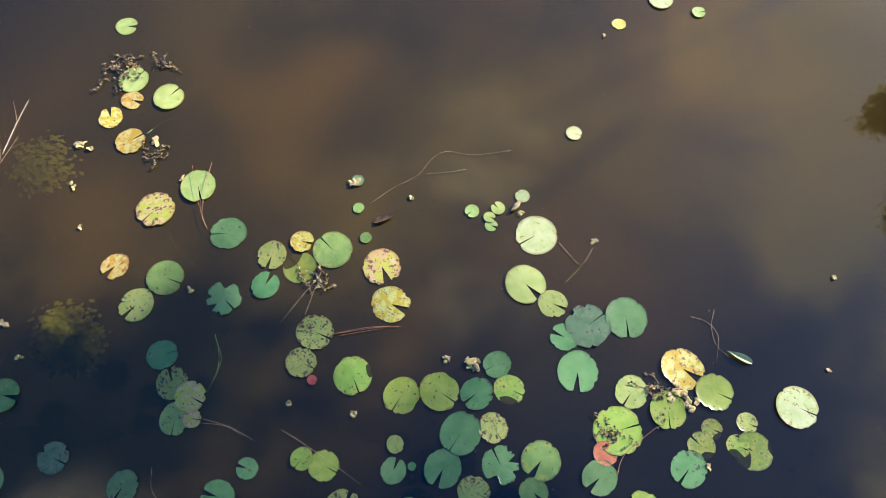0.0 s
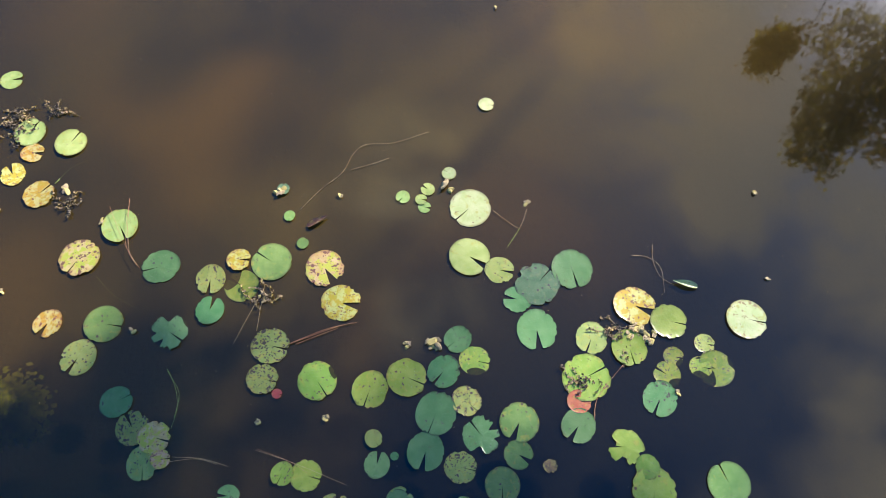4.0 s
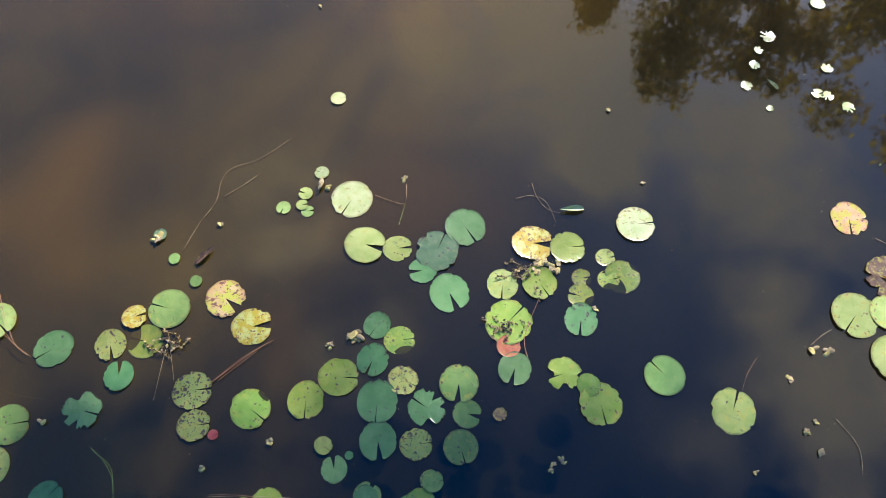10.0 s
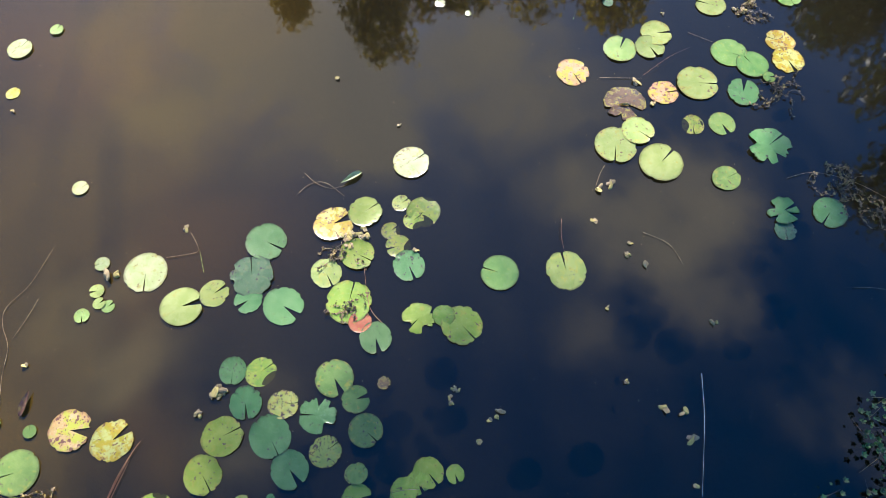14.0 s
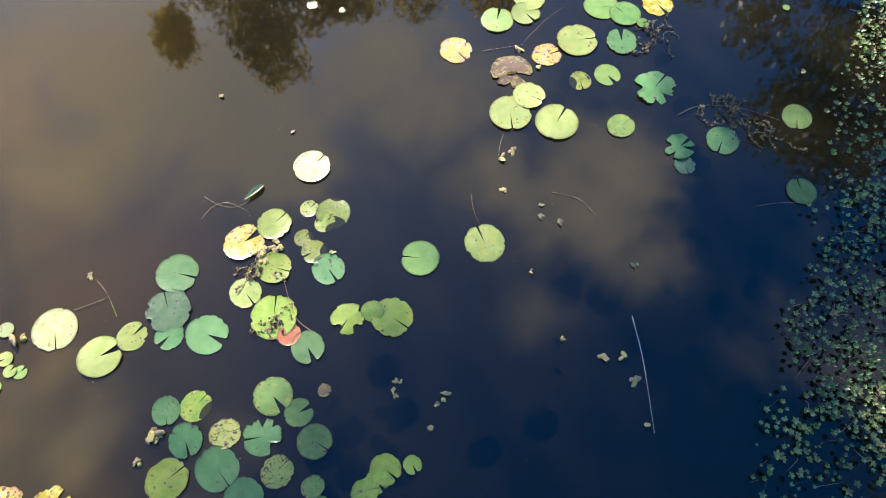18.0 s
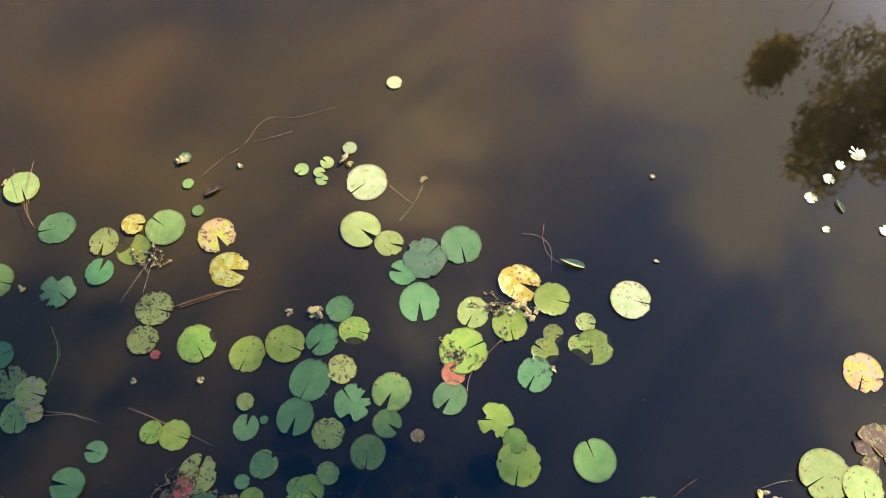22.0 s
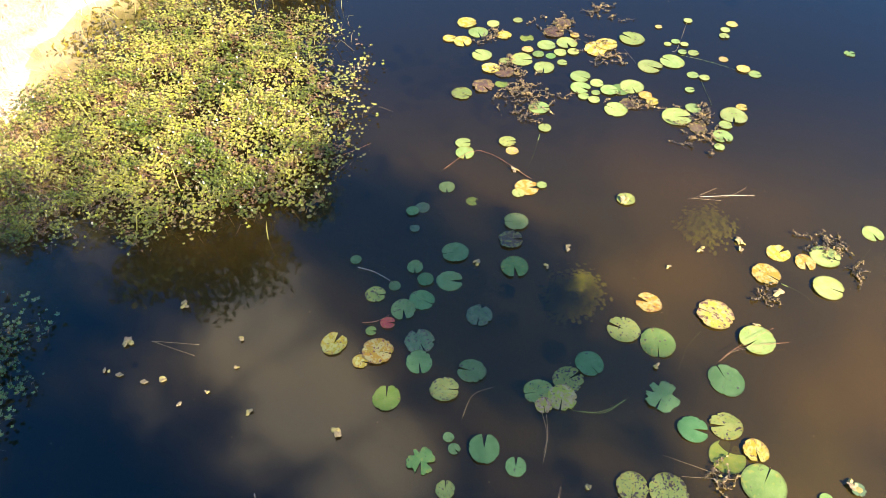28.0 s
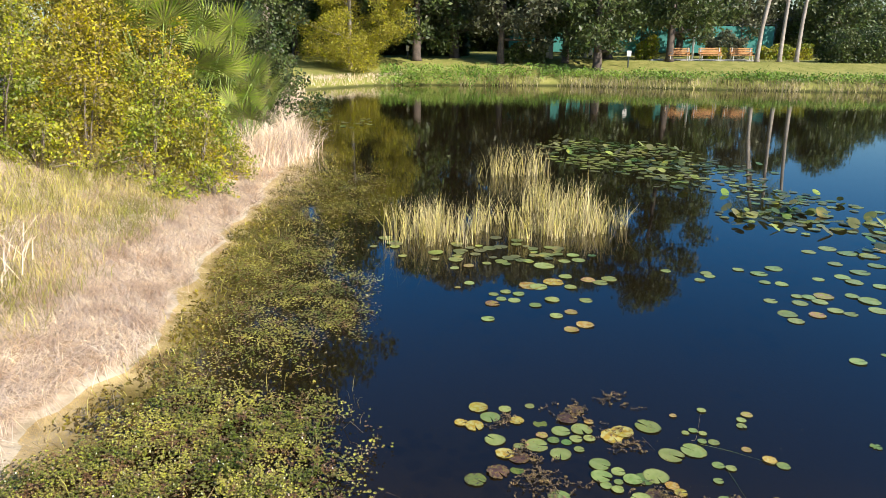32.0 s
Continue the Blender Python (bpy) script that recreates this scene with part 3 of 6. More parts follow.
def pad_mesh(kind, variant):
    """A round leaf of unit radius, cut by a notch along +x, slightly cupped, with a real edge."""
    g = random.Random(kind + str(variant))
    n, rings = 72, (0.3, 0.62, 0.86, 0.95, 1.0)
    ragged = {"t": 0.10, "u": 0.10, "v": 0.08, "w": 0.12, "e": 0.02, "f": 0.03, "s": 0.03, "p": 0.035, "y": 0.04, "b": 0.08, "k": 0.06}.get(kind, 0.012)
    gap = radians(g.choice((1.5, 2.5, 4, 6, 11)) if kind in "gldcref" else g.choice((2, 4, 8, 14)))
    bites = [(g.uniform(0.3, 6.0), g.uniform(0.10, 0.30), g.uniform(0.2, 0.55)) for _ in range({"t": 4, "u": 4, "v": 3, "w": 4, "f": 1, "s": 2, "p": 2, "y": 3, "b": 3, "k": 2}.get(kind, 1 if variant % 3 == 0 else 0))]
    soft_bite = 1.0 if kind in "tuvw" else 0.5 if kind in "bk" else 0.22
    bites = [(a, wide * (0.5 + 0.5 * soft_bite), deep * soft_bite) for a, wide, deep in bites]
    # small nibbles along the rim, and a rim that turns up here and there
    nibbles = [(g.uniform(0.2, 6.1), g.uniform(0.035, 0.085), g.uniform(0.03, 0.09)) for _ in range(g.randint(1, 4) if kind in "gldcr" else g.randint(4, 9))]
    curl, curl_at = g.uniform(0.008, 0.026), g.uniform(0, 6.28)
    oval = g.uniform(0.90, 1.0)
    lift = [(g.uniform(0, 6.28), g.uniform(0.006, 0.018) * (2.0 if kind in "tpybuvfw" else 1.2)) for _ in range(3)]
    verts = [(0.0, 0.0, 0.0)]
    for f in rings:
        for k in range(n):
            a = gap + (2 * math.pi - 2 * gap) * k / (n - 1)
            r = 1.0
            near = min(a, 2 * math.pi - a)
            r -= 0.10 * math.exp(-((near - gap) / 0.16) ** 2)
            for at, wide, deep in bites:
                r -= deep * math.exp(-((a - at) / wide) ** 4)
            if f > 0.9:
                for at, wide, deep in nibbles:
                    r -= deep * math.exp(-((a - at) / wide) ** 2)
            r += ragged * (noise.noise((3.2 * math.cos(a), 3.2 * math.sin(a), variant * 3.7)) + 0.6 * noise.noise((9 * math.cos(a), 9 * math.sin(a), variant)))
            r = max(r, 0.36) if f > 0.5 else 1.0
            z = sum(h * math.sin(2 * a + p) for p, h in lift) * f * f
            if f > 0.94:
                z += curl * (f - 0.9) * 10 * (0.45 + 0.55 * math.sin(a + curl_at))
            verts.append((f * r * math.cos(a), f * r * oval * math.sin(a), z))
    faces = [(0, 1 + k, 2 + k) for k in range(n - 1)]
    for q in range(len(rings) - 1):
        for k in range(n - 1):
            b = 1 + q * n + k
            faces.append((b, b + n, b + n + 1, b + 1))
    top = len(verts)
    rim = [1 + (len(rings) - 1) * n + k for k in range(n)]
    verts += [verts[v] for v in rim]
    verts += [(verts[v][0] * 0.985, verts[v][1] * 0.985, verts[v][2] - 0.02) for v in rim]
    faces += [(top + k + 1, top + k, top + n + k, top + n + k + 1) for k in range(n - 1)]
    return mesh_of("lily_pad", verts, faces, PAD[{"t": "g", "u": "e", "v": "f", "w": "c"}.get(kind, kind)], True)


PAD_MESHES = {k: [pad_mesh(k, v) for v in range(7)] for k in PAD_LABEL}
pad_count = 0


def lay_pads(group, rows):
    """Rows of kind, place, radius and the way that the notch points."""
    global pad_count
    for k, x, y, r, turn in rows:
        g = random.Random(pad_count)
        name, label = PAD_LABEL[k]
        z = 0.0050 + 0.0016 * (pad_count % 5) if k != "d" else 0.0008
        ob = thing(name, label, "lily pad", "lily pads " + group, data=PAD_MESHES[k][g.randrange(7)])
        ob.matrix_basis = pose(x, y, z, g.uniform(-1.5, 1.5), g.uniform(-1.5, 1.5), turn) @ Matrix.Diagonal((r, r, r, 1))
        pad_count += 1


lay_pads("in the open middle", [
    ("d", 1.62, 1.58, 0.100, 57), ("g", 1.766, 1.422, 0.118, 56), ("g", 2.06, 1.34, 0.036, 175), ("g", 1.88, 1.25, 0.036, -35),
    ("k", 2.24, 1.39, 0.040, -103), ("p", 1.723, 1.115, 0.115, -147), ("y", 1.51, 1.01, 0.116, -103), ("s", 1.265, 1.388, 0.109, -103),
    ("s", 1.081, 1.415, 0.089, -103), ("r", 1.00, 1.33, 0.029, -103), ("f", 1.069, 1.121, 0.110, -146), ("f", 1.018, 0.836, 0.105, 161),
    ("f", 1.080, 0.639, 0.112, -113), ("e", 1.29, 0.36, 0.081, 129), ("e", 1.11, 0.44, 0.095, 139), ("s", 0.95, 0.32, 0.084, -134),
    ("e", 0.887, 0.484, 0.119, 158), ("e", 0.69, 0.54, 0.105, 168), ("u", 0.77, 0.25, 0.104, 37), ("g", 0.833, 0.047, 0.105, 156),
    ("g", 0.67, 0.06, 0.077, -123), ("s", 0.61, 0.36, 0.087, -103), ("g", 0.52, 0.15, 0.092, 176), ("g", 0.41, 0.34, 0.057, -103),
    ("s", 0.76, 0.81, 0.050, -146), ("e", 0.63, 0.79, 0.072, -10), ("e", 0.67, 0.70, 0.023, -103), ("g", 0.45, 0.67, 0.071, -43),
    ("d", 1.17, 0.27, 0.087, -103),
])
lay_pads("round the cream leaf", [
    ("l", 1.784, 0.281, 0.122, -125), ("s", 1.70, 0.11, 0.088, -103), ("c", 2.102, 0.269, 0.126, 132), ("c", 2.34, 0.39, 0.045, 54),
    ("l", 2.23, 0.52, 0.044, 54), ("l", 2.16, 0.56, 0.037, -103), ("l", 2.11, 0.54, 0.040, -103), ("l", 2.18, 0.67, 0.044, 143),
    ("c", 2.844, 0.143, 0.051, -103), ("e", 1.700, -0.306, 0.123, -167), ("k", 1.61, -0.10, 0.131, -42), ("e", 1.52, 0.02, 0.084, 77),
    ("e", 1.34, -0.08, 0.121, -176), ("y", 1.472, -0.642, 0.124, -114), ("f", 1.38, -0.82, 0.104, -103), ("f", 1.23, -0.58, 0.105, -168),
    ("s", 1.29, -0.38, 0.096, 155), ("f", 1.07, -0.33, 0.134, -63), ("r", 0.94, -0.28, 0.067, -103), ("e", 0.811, -0.263, 0.097, 144),
])
lay_pads("beside the red leaf", [
    ("c", 1.387, -1.259, 0.115, -103), ("s", 1.25, -1.00, 0.058, -103), ("d", 1.18, -0.82, 0.057, -103), ("d", 1.11, -1.04, 0.102, 77),
    ("d", 1.12, -0.96, 0.064, -103), ("d", 1.08, -0.77, 0.076, 55), ("e", 0.950, -0.713, 0.102, 152), ("v", 0.70, -0.50, 0.096, 87),
    ("f", 0.486, -0.618, 0.118, 171), ("f", 0.60, -0.60, 0.066, -135), ("g", 0.513, -1.004, 0.111, 21), ("s", 0.225, -1.257, 0.125, -42),
    ("b", 0.61, -0.10, 0.038, -103), ("w", 2.39, -2.73, 0.054, 50), ("c", 2.53, -3.21, 0.054, -103), ("w", 2.20, -2.52, 0.037, 154),
    ("w", 2.07, -2.39, 0.039, -178), ("w", 1.86, -2.44, 0.025, -103), ("w", 1.86, -2.79, 0.041, -103), ("w", 2.02, -2.96, 0.040, -103),
    ("w", 2.30, -2.61, 0.032, -157),
])
lay_pads("of the sunlit group", [
    ("p", 1.006, -2.469, 0.114, 156), ("l", 0.87, -2.83, 0.112, -75), ("l", 0.75, -3.10, 0.109, -133), ("l", 0.72, -2.97, 0.101, 153),
    ("l", 0.316, -2.904, 0.137, -146), ("p", 0.45, -2.70, 0.101, -133), ("b", 0.60, -2.47, 0.136, 177), ("l", 0.470, -2.161, 0.136, 120),
    ("l", 0.42, -2.34, 0.105, 177), ("l", 0.180, -2.226, 0.137, -94), ("g", 0.03, -2.72, 0.088, 152), ("d", 0.17, -2.60, 0.077, 126),
    ("u", -0.28, -2.76, 0.144, -104), ("g", -0.191, -2.377, 0.091, -113), ("u", -0.57, -2.39, 0.098, -113), ("k", -0.64, -2.28, 0.068, 132),
    ("g", 0.28, -3.26, 0.122, -160), ("g", 0.11, -3.27, 0.110, -19), ("e", 0.045, -3.028, 0.111, -64), ("g", -0.03, -3.24, 0.043, -133),
])
lay_pads("behind the sunlit group", [
    ("y", 0.06, -3.57, 0.104, 19), ("y", -0.06, -3.45, 0.110, 149), ("l", 0.59, -3.56, 0.108, 19), ("g", 0.21, -3.97, 0.100, 147),
    ("g", 0.69, -3.88, 0.106, 117), ("g", 0.86, -3.73, 0.111, 18), ("g", 1.07, -3.52, 0.111, -161), ("f", 0.13, 0.11, 0.083, 167),
    ("f", 0.02, 0.03, 0.051, 146), ("f", 0.17, 0.25, 0.071, -133), ("f", 0.33, 0.43, 0.079, -133),
])
lay_pads("near the shaded weed", [
    ("g", -1.158, -2.936, 0.097, 105), ("g", -1.32, -2.41, 0.092, -57), ("e", -0.791, -2.553, 0.105, 91), ("w", 1.82, -2.84, 0.039, 142),
    ("w", 1.70, -2.92, 0.045, -154), ("k", 1.16, -3.13, 0.039, -153), ("g", -0.86, -3.81, 0.026, -153),
])
lay_pads("of the shaded group", [
    ("e", 0.189, 3.076, 0.096, -170), ("g", 0.58, 2.94, 0.095, -87), ("e", 0.149, 2.828, 0.091, -3), ("e", -0.03, 2.67, 0.086, -27),
    ("e", -0.147, 2.594, 0.085, -83), ("e", -0.08, 2.95, 0.059, -91), ("e", -0.01, 2.84, 0.058, -76), ("e", -0.21, 2.79, 0.043, 106),
    ("s", -0.33, 2.72, 0.068, -3), ("e", -0.48, 3.02, 0.041, -89), ("y", -0.56, 2.34, 0.087, 65), ("y", -0.29, 2.28, 0.096, -15),
    ("k", -0.04, 2.35, 0.094, -66), ("e", -0.04, 2.20, 0.086, -83), ("k", 0.331, 2.541, 0.085, -102), ("e", 0.270, 2.133, 0.088, 165),
    ("s", 0.11, 2.01, 0.087, -3), ("f", -0.224, 1.961, 0.087, 89), ("y", -0.39, 2.21, 0.051, -14), ("g", -0.34, 2.43, 0.035, -3),
    ("r", -0.24, 2.49, 0.049, -3),
])
lay_pads("along the shadow edge", [
    ("e", 0.322, 1.640, 0.091, 86), ("e", 0.486, 1.536, 0.061, 85), ("e", 0.13, 1.71, 0.033, -36), ("e", 0.16, 1.64, 0.036, -46),
    ("t", -0.02, 1.57, 0.084, -101), ("s", 0.11, 1.41, 0.054, 87), ("s", 0.65, 1.99, 0.091, -172), ("s", 0.83, 2.07, 0.095, 30),
    ("p", 0.78, 1.95, 0.090, -105), ("e", 0.967, 2.176, 0.089, -60), ("p", 0.67, 1.90, 0.053, -87), ("y", 1.409, 2.630, 0.086, 152),
    ("s", 1.212, 2.424, 0.105, 152), ("g", 1.401, 2.319, 0.111, -99), ("p", 1.802, 2.528, 0.117, 152), ("l", 2.005, 2.331, 0.112, -151),
    ("e", 1.743, 2.055, 0.112, 106), ("u", 1.35, 1.95, 0.107, -124), ("s", 1.66, 1.76, 0.092, 177), ("e", 1.475, 1.742, 0.086, -14),
    ("y", 1.78, 1.61, 0.071, -93),
])
lay_pads("of the yellow group", [
    ("y", 2.36, 3.04, 0.082, 30), ("y", 2.51, 2.95, 0.074, -96), ("l", 2.66, 3.00, 0.100, -30), ("y", 2.22, 2.85, 0.095, -43),
    ("l", 2.58, 2.73, 0.098, -30), ("l", 3.063, 3.205, 0.075, -82), ("e", -2.08, 0.58, 0.052, -21), ("e", -2.16, 0.71, 0.029, -53),
])
lay_pads("in the weed tangle", [
    ("e", -0.10, 1.21, 0.042, 79), ("f", 0.59, 1.27, 0.063, 155), ("f", 0.58, 1.15, 0.083, -105), ("s", 0.39, 1.00, 0.106, -13),
    ("e", 0.10, 1.04, 0.055, -83), ("u", 0.23, 0.94, 0.081, -103), ("y", -0.05, 0.99, 0.049, 59), ("e", -0.10, 0.95, 0.043, -63),
    ("f", -0.05, 0.85, 0.032, 88), ("b", 0.05, 0.90, 0.081, -83), ("b", 0.23, 0.82, 0.076, -64), ("r", -0.37, 0.86, 0.080, 157),
    ("f", -0.25, 0.91, 0.061, -62), ("f", -0.18, 0.83, 0.076, -101), ("f", -0.25, 0.68, 0.099, 99), ("f", 0.03, 0.71, 0.099, 78),
    ("p", -0.12, 0.61, 0.055, -62), ("y", -0.14, 0.52, 0.047, -3), ("f", 0.27, 0.71, 0.067, 167), ("e", 0.36, 0.77, 0.040, -84),
])
lay_pads("in the weed tangle", [
    ("e", 0.44, 0.68, 0.069, 167), ("f", 0.22, 0.61, 0.059, -3), ("f", 0.24, 0.48, 0.087, -13), ("g", 0.34, 0.49, 0.054, -104),
    ("s", 0.42, 0.35, 0.053, -95), ("f", -0.31, 0.37, 0.091, -60), ("v", -0.12, 0.25, 0.101, 158), ("f", 0.16, 0.29, 0.064, 128),
    ("f", 0.14, 0.18, 0.063, 158), ("b", 0.27, 1.12, 0.050, -3), ("r", 0.32, 1.06, 0.054, -24),
])
lay_pads("on the weed island", [
    ("y", 0.35, 6.05, 0.095, -1), ("l", 0.45, 5.88, 0.097, -75), ("l", 0.60, 6.03, 0.062, -1), ("l", 0.470, 5.490, 0.093, 145),
    ("y", 0.30, 5.72, 0.088, -74), ("y", 0.18, 5.77, 0.064, -1), ("d", 0.90, 5.77, 0.067, -1), ("l", 1.07, 5.64, 0.087, -1),
    ("l", 1.26, 5.67, 0.101, -79), ("y", 1.35, 5.80, 0.046, -1), ("l", 1.18, 5.51, 0.059, -1), ("l", 0.824, 5.409, 0.102, -1),
    ("l", 1.01, 5.28, 0.094, -101), ("g", 0.98, 5.49, 0.055, -1), ("p", 0.89, 5.57, 0.055, -1), ("l", 1.30, 5.52, 0.055, -1),
    ("g", 1.09, 5.46, 0.048, -1), ("l", 1.18, 5.35, 0.047, -1), ("l", 0.67, 5.39, 0.051, -1),
])
lay_pads("on the weed island", [
    ("y", 1.62, 5.64, 0.101, -1), ("s", 1.87, 5.73, 0.120, 142), ("y", 1.52, 5.56, 0.121, -81), ("l", 1.948, 5.274, 0.111, -37),
    ("l", 2.157, 5.341, 0.111, 142), ("l", 1.31, 5.13, 0.089, -35), ("l", 1.29, 4.96, 0.088, -35), ("l", 1.44, 5.03, 0.059, -1),
    ("l", 1.41, 4.89, 0.039, -1), ("l", 1.30, 4.84, 0.048, -1), ("l", 1.38, 4.79, 0.051, -1), ("l", 1.53, 4.92, 0.077, -1),
    ("g", 1.62, 4.93, 0.081, -1), ("l", 1.73, 4.97, 0.104, -81), ("l", 1.54, 4.65, 0.097, 146), ("y", 1.82, 4.84, 0.057, -1),
    ("y", 1.86, 4.75, 0.054, -1), ("b", 1.66, 4.73, 0.079, -1), ("l", 0.91, 4.69, 0.091, -1), ("l", 0.93, 4.42, 0.055, 84),
])
lay_pads("on the weed island", [
    ("s", 0.273, 4.901, 0.090, -33), ("b", 0.46, 5.01, 0.098, -57), ("d", 0.62, 5.04, 0.059, -1), ("b", 0.65, 5.22, 0.094, -1),
    ("y", 0.54, 5.28, 0.084, -1), ("l", 2.018, 4.540, 0.123, -1), ("l", 2.48, 4.54, 0.111, -106), ("l", 2.18, 4.66, 0.066, -1),
    ("y", 2.58, 4.66, 0.050, -1), ("l", 2.32, 4.28, 0.084, -85), ("l", 2.26, 4.15, 0.041, -105), ("l", 2.38, 4.42, 0.055, -1),
    ("b", 2.15, 4.40, 0.076, -1), ("l", 2.29, 5.13, 0.053, -1), ("l", 2.38, 5.09, 0.046, -1), ("l", 2.21, 4.91, 0.042, -1),
    ("l", 2.46, 6.03, 0.043, -1), ("p", 2.62, 5.37, 0.044, -1),
])
lay_pads("on the weed island", [
    ("l", 2.18, 5.63, 0.035, -1), ("l", 2.26, 5.67, 0.042, -1), ("l", 2.33, 5.62, 0.038, -1), ("l", 2.28, 5.49, 0.041, -1),
    ("l", 2.38, 5.48, 0.051, -1), ("p", 2.86, 5.96, 0.057, -1), ("l", 2.77, 5.86, 0.046, -1), ("l", 2.73, 5.75, 0.049, -88),
    ("y", 2.75, 5.21, 0.060, -1), ("l", 2.83, 5.13, 0.056, -1), ("t", 3.77, 5.43, 0.054, -1), ("p", 2.16, 5.93, 0.036, -1),
    ("b", 1.26, 6.02, 0.091, -1), ("b", 1.16, 5.86, 0.100, -1), ("l", 0.84, 6.09, 0.048, -1), ("y", 0.69, 5.82, 0.071, -50),
])
lay_pads("trailing from the island", [
    ("l", 0.27, 4.24, 0.063, -1), ("l", 0.28, 4.12, 0.077, -91), ("s", 0.62, 4.25, 0.069, -1), ("p", 0.65, 4.14, 0.053, -1),
    ("l", 0.137, 3.731, 0.062, -90), ("d", 0.32, 3.58, 0.047, -1), ("l", 0.622, 3.364, 0.088, 180), ("b", 0.57, 3.19, 0.089, 0),
    ("y", 0.73, 3.72, 0.092, -1), ("l", 0.66, 3.66, 0.050, -72), ("l", 0.84, 3.74, 0.039, -1), ("s", 1.433, 3.578, 0.069, -1),
    ("e", -0.11, 3.48, 0.049, -67), ("k", -0.04, 3.52, 0.055, -1), ("k", -0.09, 3.31, 0.037, 0),
])
lay_pads("in the creeping weed", [
    ("y", -2.42, 4.44, 0.068, -1), ("y", -2.82, 4.23, 0.066, -1), ("y", -2.21, 3.99, 0.079, -1), ("l", -2.63, 4.02, 0.070, -1),
    ("l", -2.26, 4.32, 0.061, -1), ("r", -2.75, 5.68, 0.039, -1), ("l", -2.69, 5.59, 0.063, -1), ("l", -2.57, 5.31, 0.048, -1),
    ("r", -2.57, 5.62, 0.035, -1), ("g", -3.17, 3.86, 0.052, -1),
])
lay_pads("before the reeds", [
    ("l", 0.57, 8.27, 0.090, 1), ("l", 1.22, 8.75, 0.085, 1), ("l", 1.44, 8.38, 0.087, 1), ("l", 1.92, 8.95, 0.092, 1),
    ("p", 1.65, 8.52, 0.088, 1), ("p", 1.56, 7.95, 0.097, 1), ("y", 1.75, 8.10, 0.113, 1), ("l", 1.47, 8.96, 0.103, 1),
    ("l", 0.96, 8.93, 0.087, 1), ("l", 0.79, 8.97, 0.072, 1), ("p", 0.66, 8.80, 0.101, 1), ("l", 0.87, 9.25, 0.079, 1),
    ("l", 1.04, 9.17, 0.084, 1), ("l", 0.70, 9.16, 0.073, 1), ("y", 1.24, 9.51, 0.162, 1), ("y", 1.59, 9.67, 0.154, 2),
    ("l", 1.80, 9.46, 0.092, 1), ("l", 2.42, 9.82, 0.117, 2), ("l", 2.26, 9.67, 0.110, 2),
])
lay_pads("before the reeds", [
    ("p", 2.11, 9.78, 0.111, 2), ("l", 1.56, 10.42, 0.165, 2), ("l", 1.80, 9.92, 0.101, 2), ("l", 1.33, 10.65, 0.084, 2),
    ("l", 1.91, 10.68, 0.102, 2), ("l", 2.14, 10.73, 0.109, 2), ("l", 2.10, 10.99, 0.105, 2), ("l", 0.68, 10.53, 0.077, 2),
    ("p", 0.40, 10.39, 0.088, 2), ("l", 0.18, 10.29, 0.075, 2), ("l", 0.38, 9.60, 0.076, 1), ("p", 0.21, 9.41, 0.048, 1),
    ("l", 3.74, 9.81, 0.078, 2), ("l", 3.94, 10.12, 0.086, 2), ("l", 3.95, 10.00, 0.085, 2), ("l", 3.37, 10.23, 0.081, 2),
    ("l", 1.35, 9.47, 0.129, 1), ("g", -0.84, 11.60, 0.129, 2), ("l", -0.99, 11.91, 0.132, 2),
])
lay_pads("on the open pond", [
    ("l", 4.41, 8.99, 0.093, 1), ("l", 4.42, 8.51, 0.123, 1), ("l", 4.42, 8.28, 0.101, 1), ("p", 4.79, 8.48, 0.108, 1),
    ("l", 5.10, 8.64, 0.100, 1), ("l", 5.24, 8.53, 0.089, 1), ("l", 4.77, 8.91, 0.103, 1), ("l", 5.06, 8.96, 0.103, 1),
    ("l", 4.85, 9.17, 0.079, 1), ("l", 4.99, 9.13, 0.095, 1), ("l", 4.66, 9.75, 0.084, 2), ("l", 4.87, 9.67, 0.094, 1),
    ("p", 5.22, 9.18, 0.132, 1), ("l", 5.62, 9.19, 0.095, 1), ("l", 5.75, 9.00, 0.141, 1), ("l", 5.68, 8.66, 0.131, 1),
    ("l", 6.31, 10.24, 0.146, 2), ("l", 5.92, 10.00, 0.114, 2), ("l", 5.97, 9.78, 0.123, 2),
])
lay_pads("on the open pond", [
    ("l", 6.25, 9.59, 0.110, 1), ("l", 5.51, 9.90, 0.085, 2), ("l", 4.74, 10.14, 0.127, 2), ("l", 5.07, 10.39, 0.130, 2),
    ("l", 4.50, 10.32, 0.088, 2), ("l", 4.55, 7.12, 0.093, 1), ("l", 4.95, 7.30, 0.043, 1), ("l", 6.46, 11.49, 0.143, 2),
    ("l", 6.65, 11.23, 0.153, 2), ("l", 6.93, 11.07, 0.157, 2), ("y", 7.31, 11.40, 0.142, 2), ("l", 6.05, 11.30, 0.115, 2),
    ("l", 6.76, 10.57, 0.133, 2), ("l", 6.15, 10.65, 0.109, 2),
])
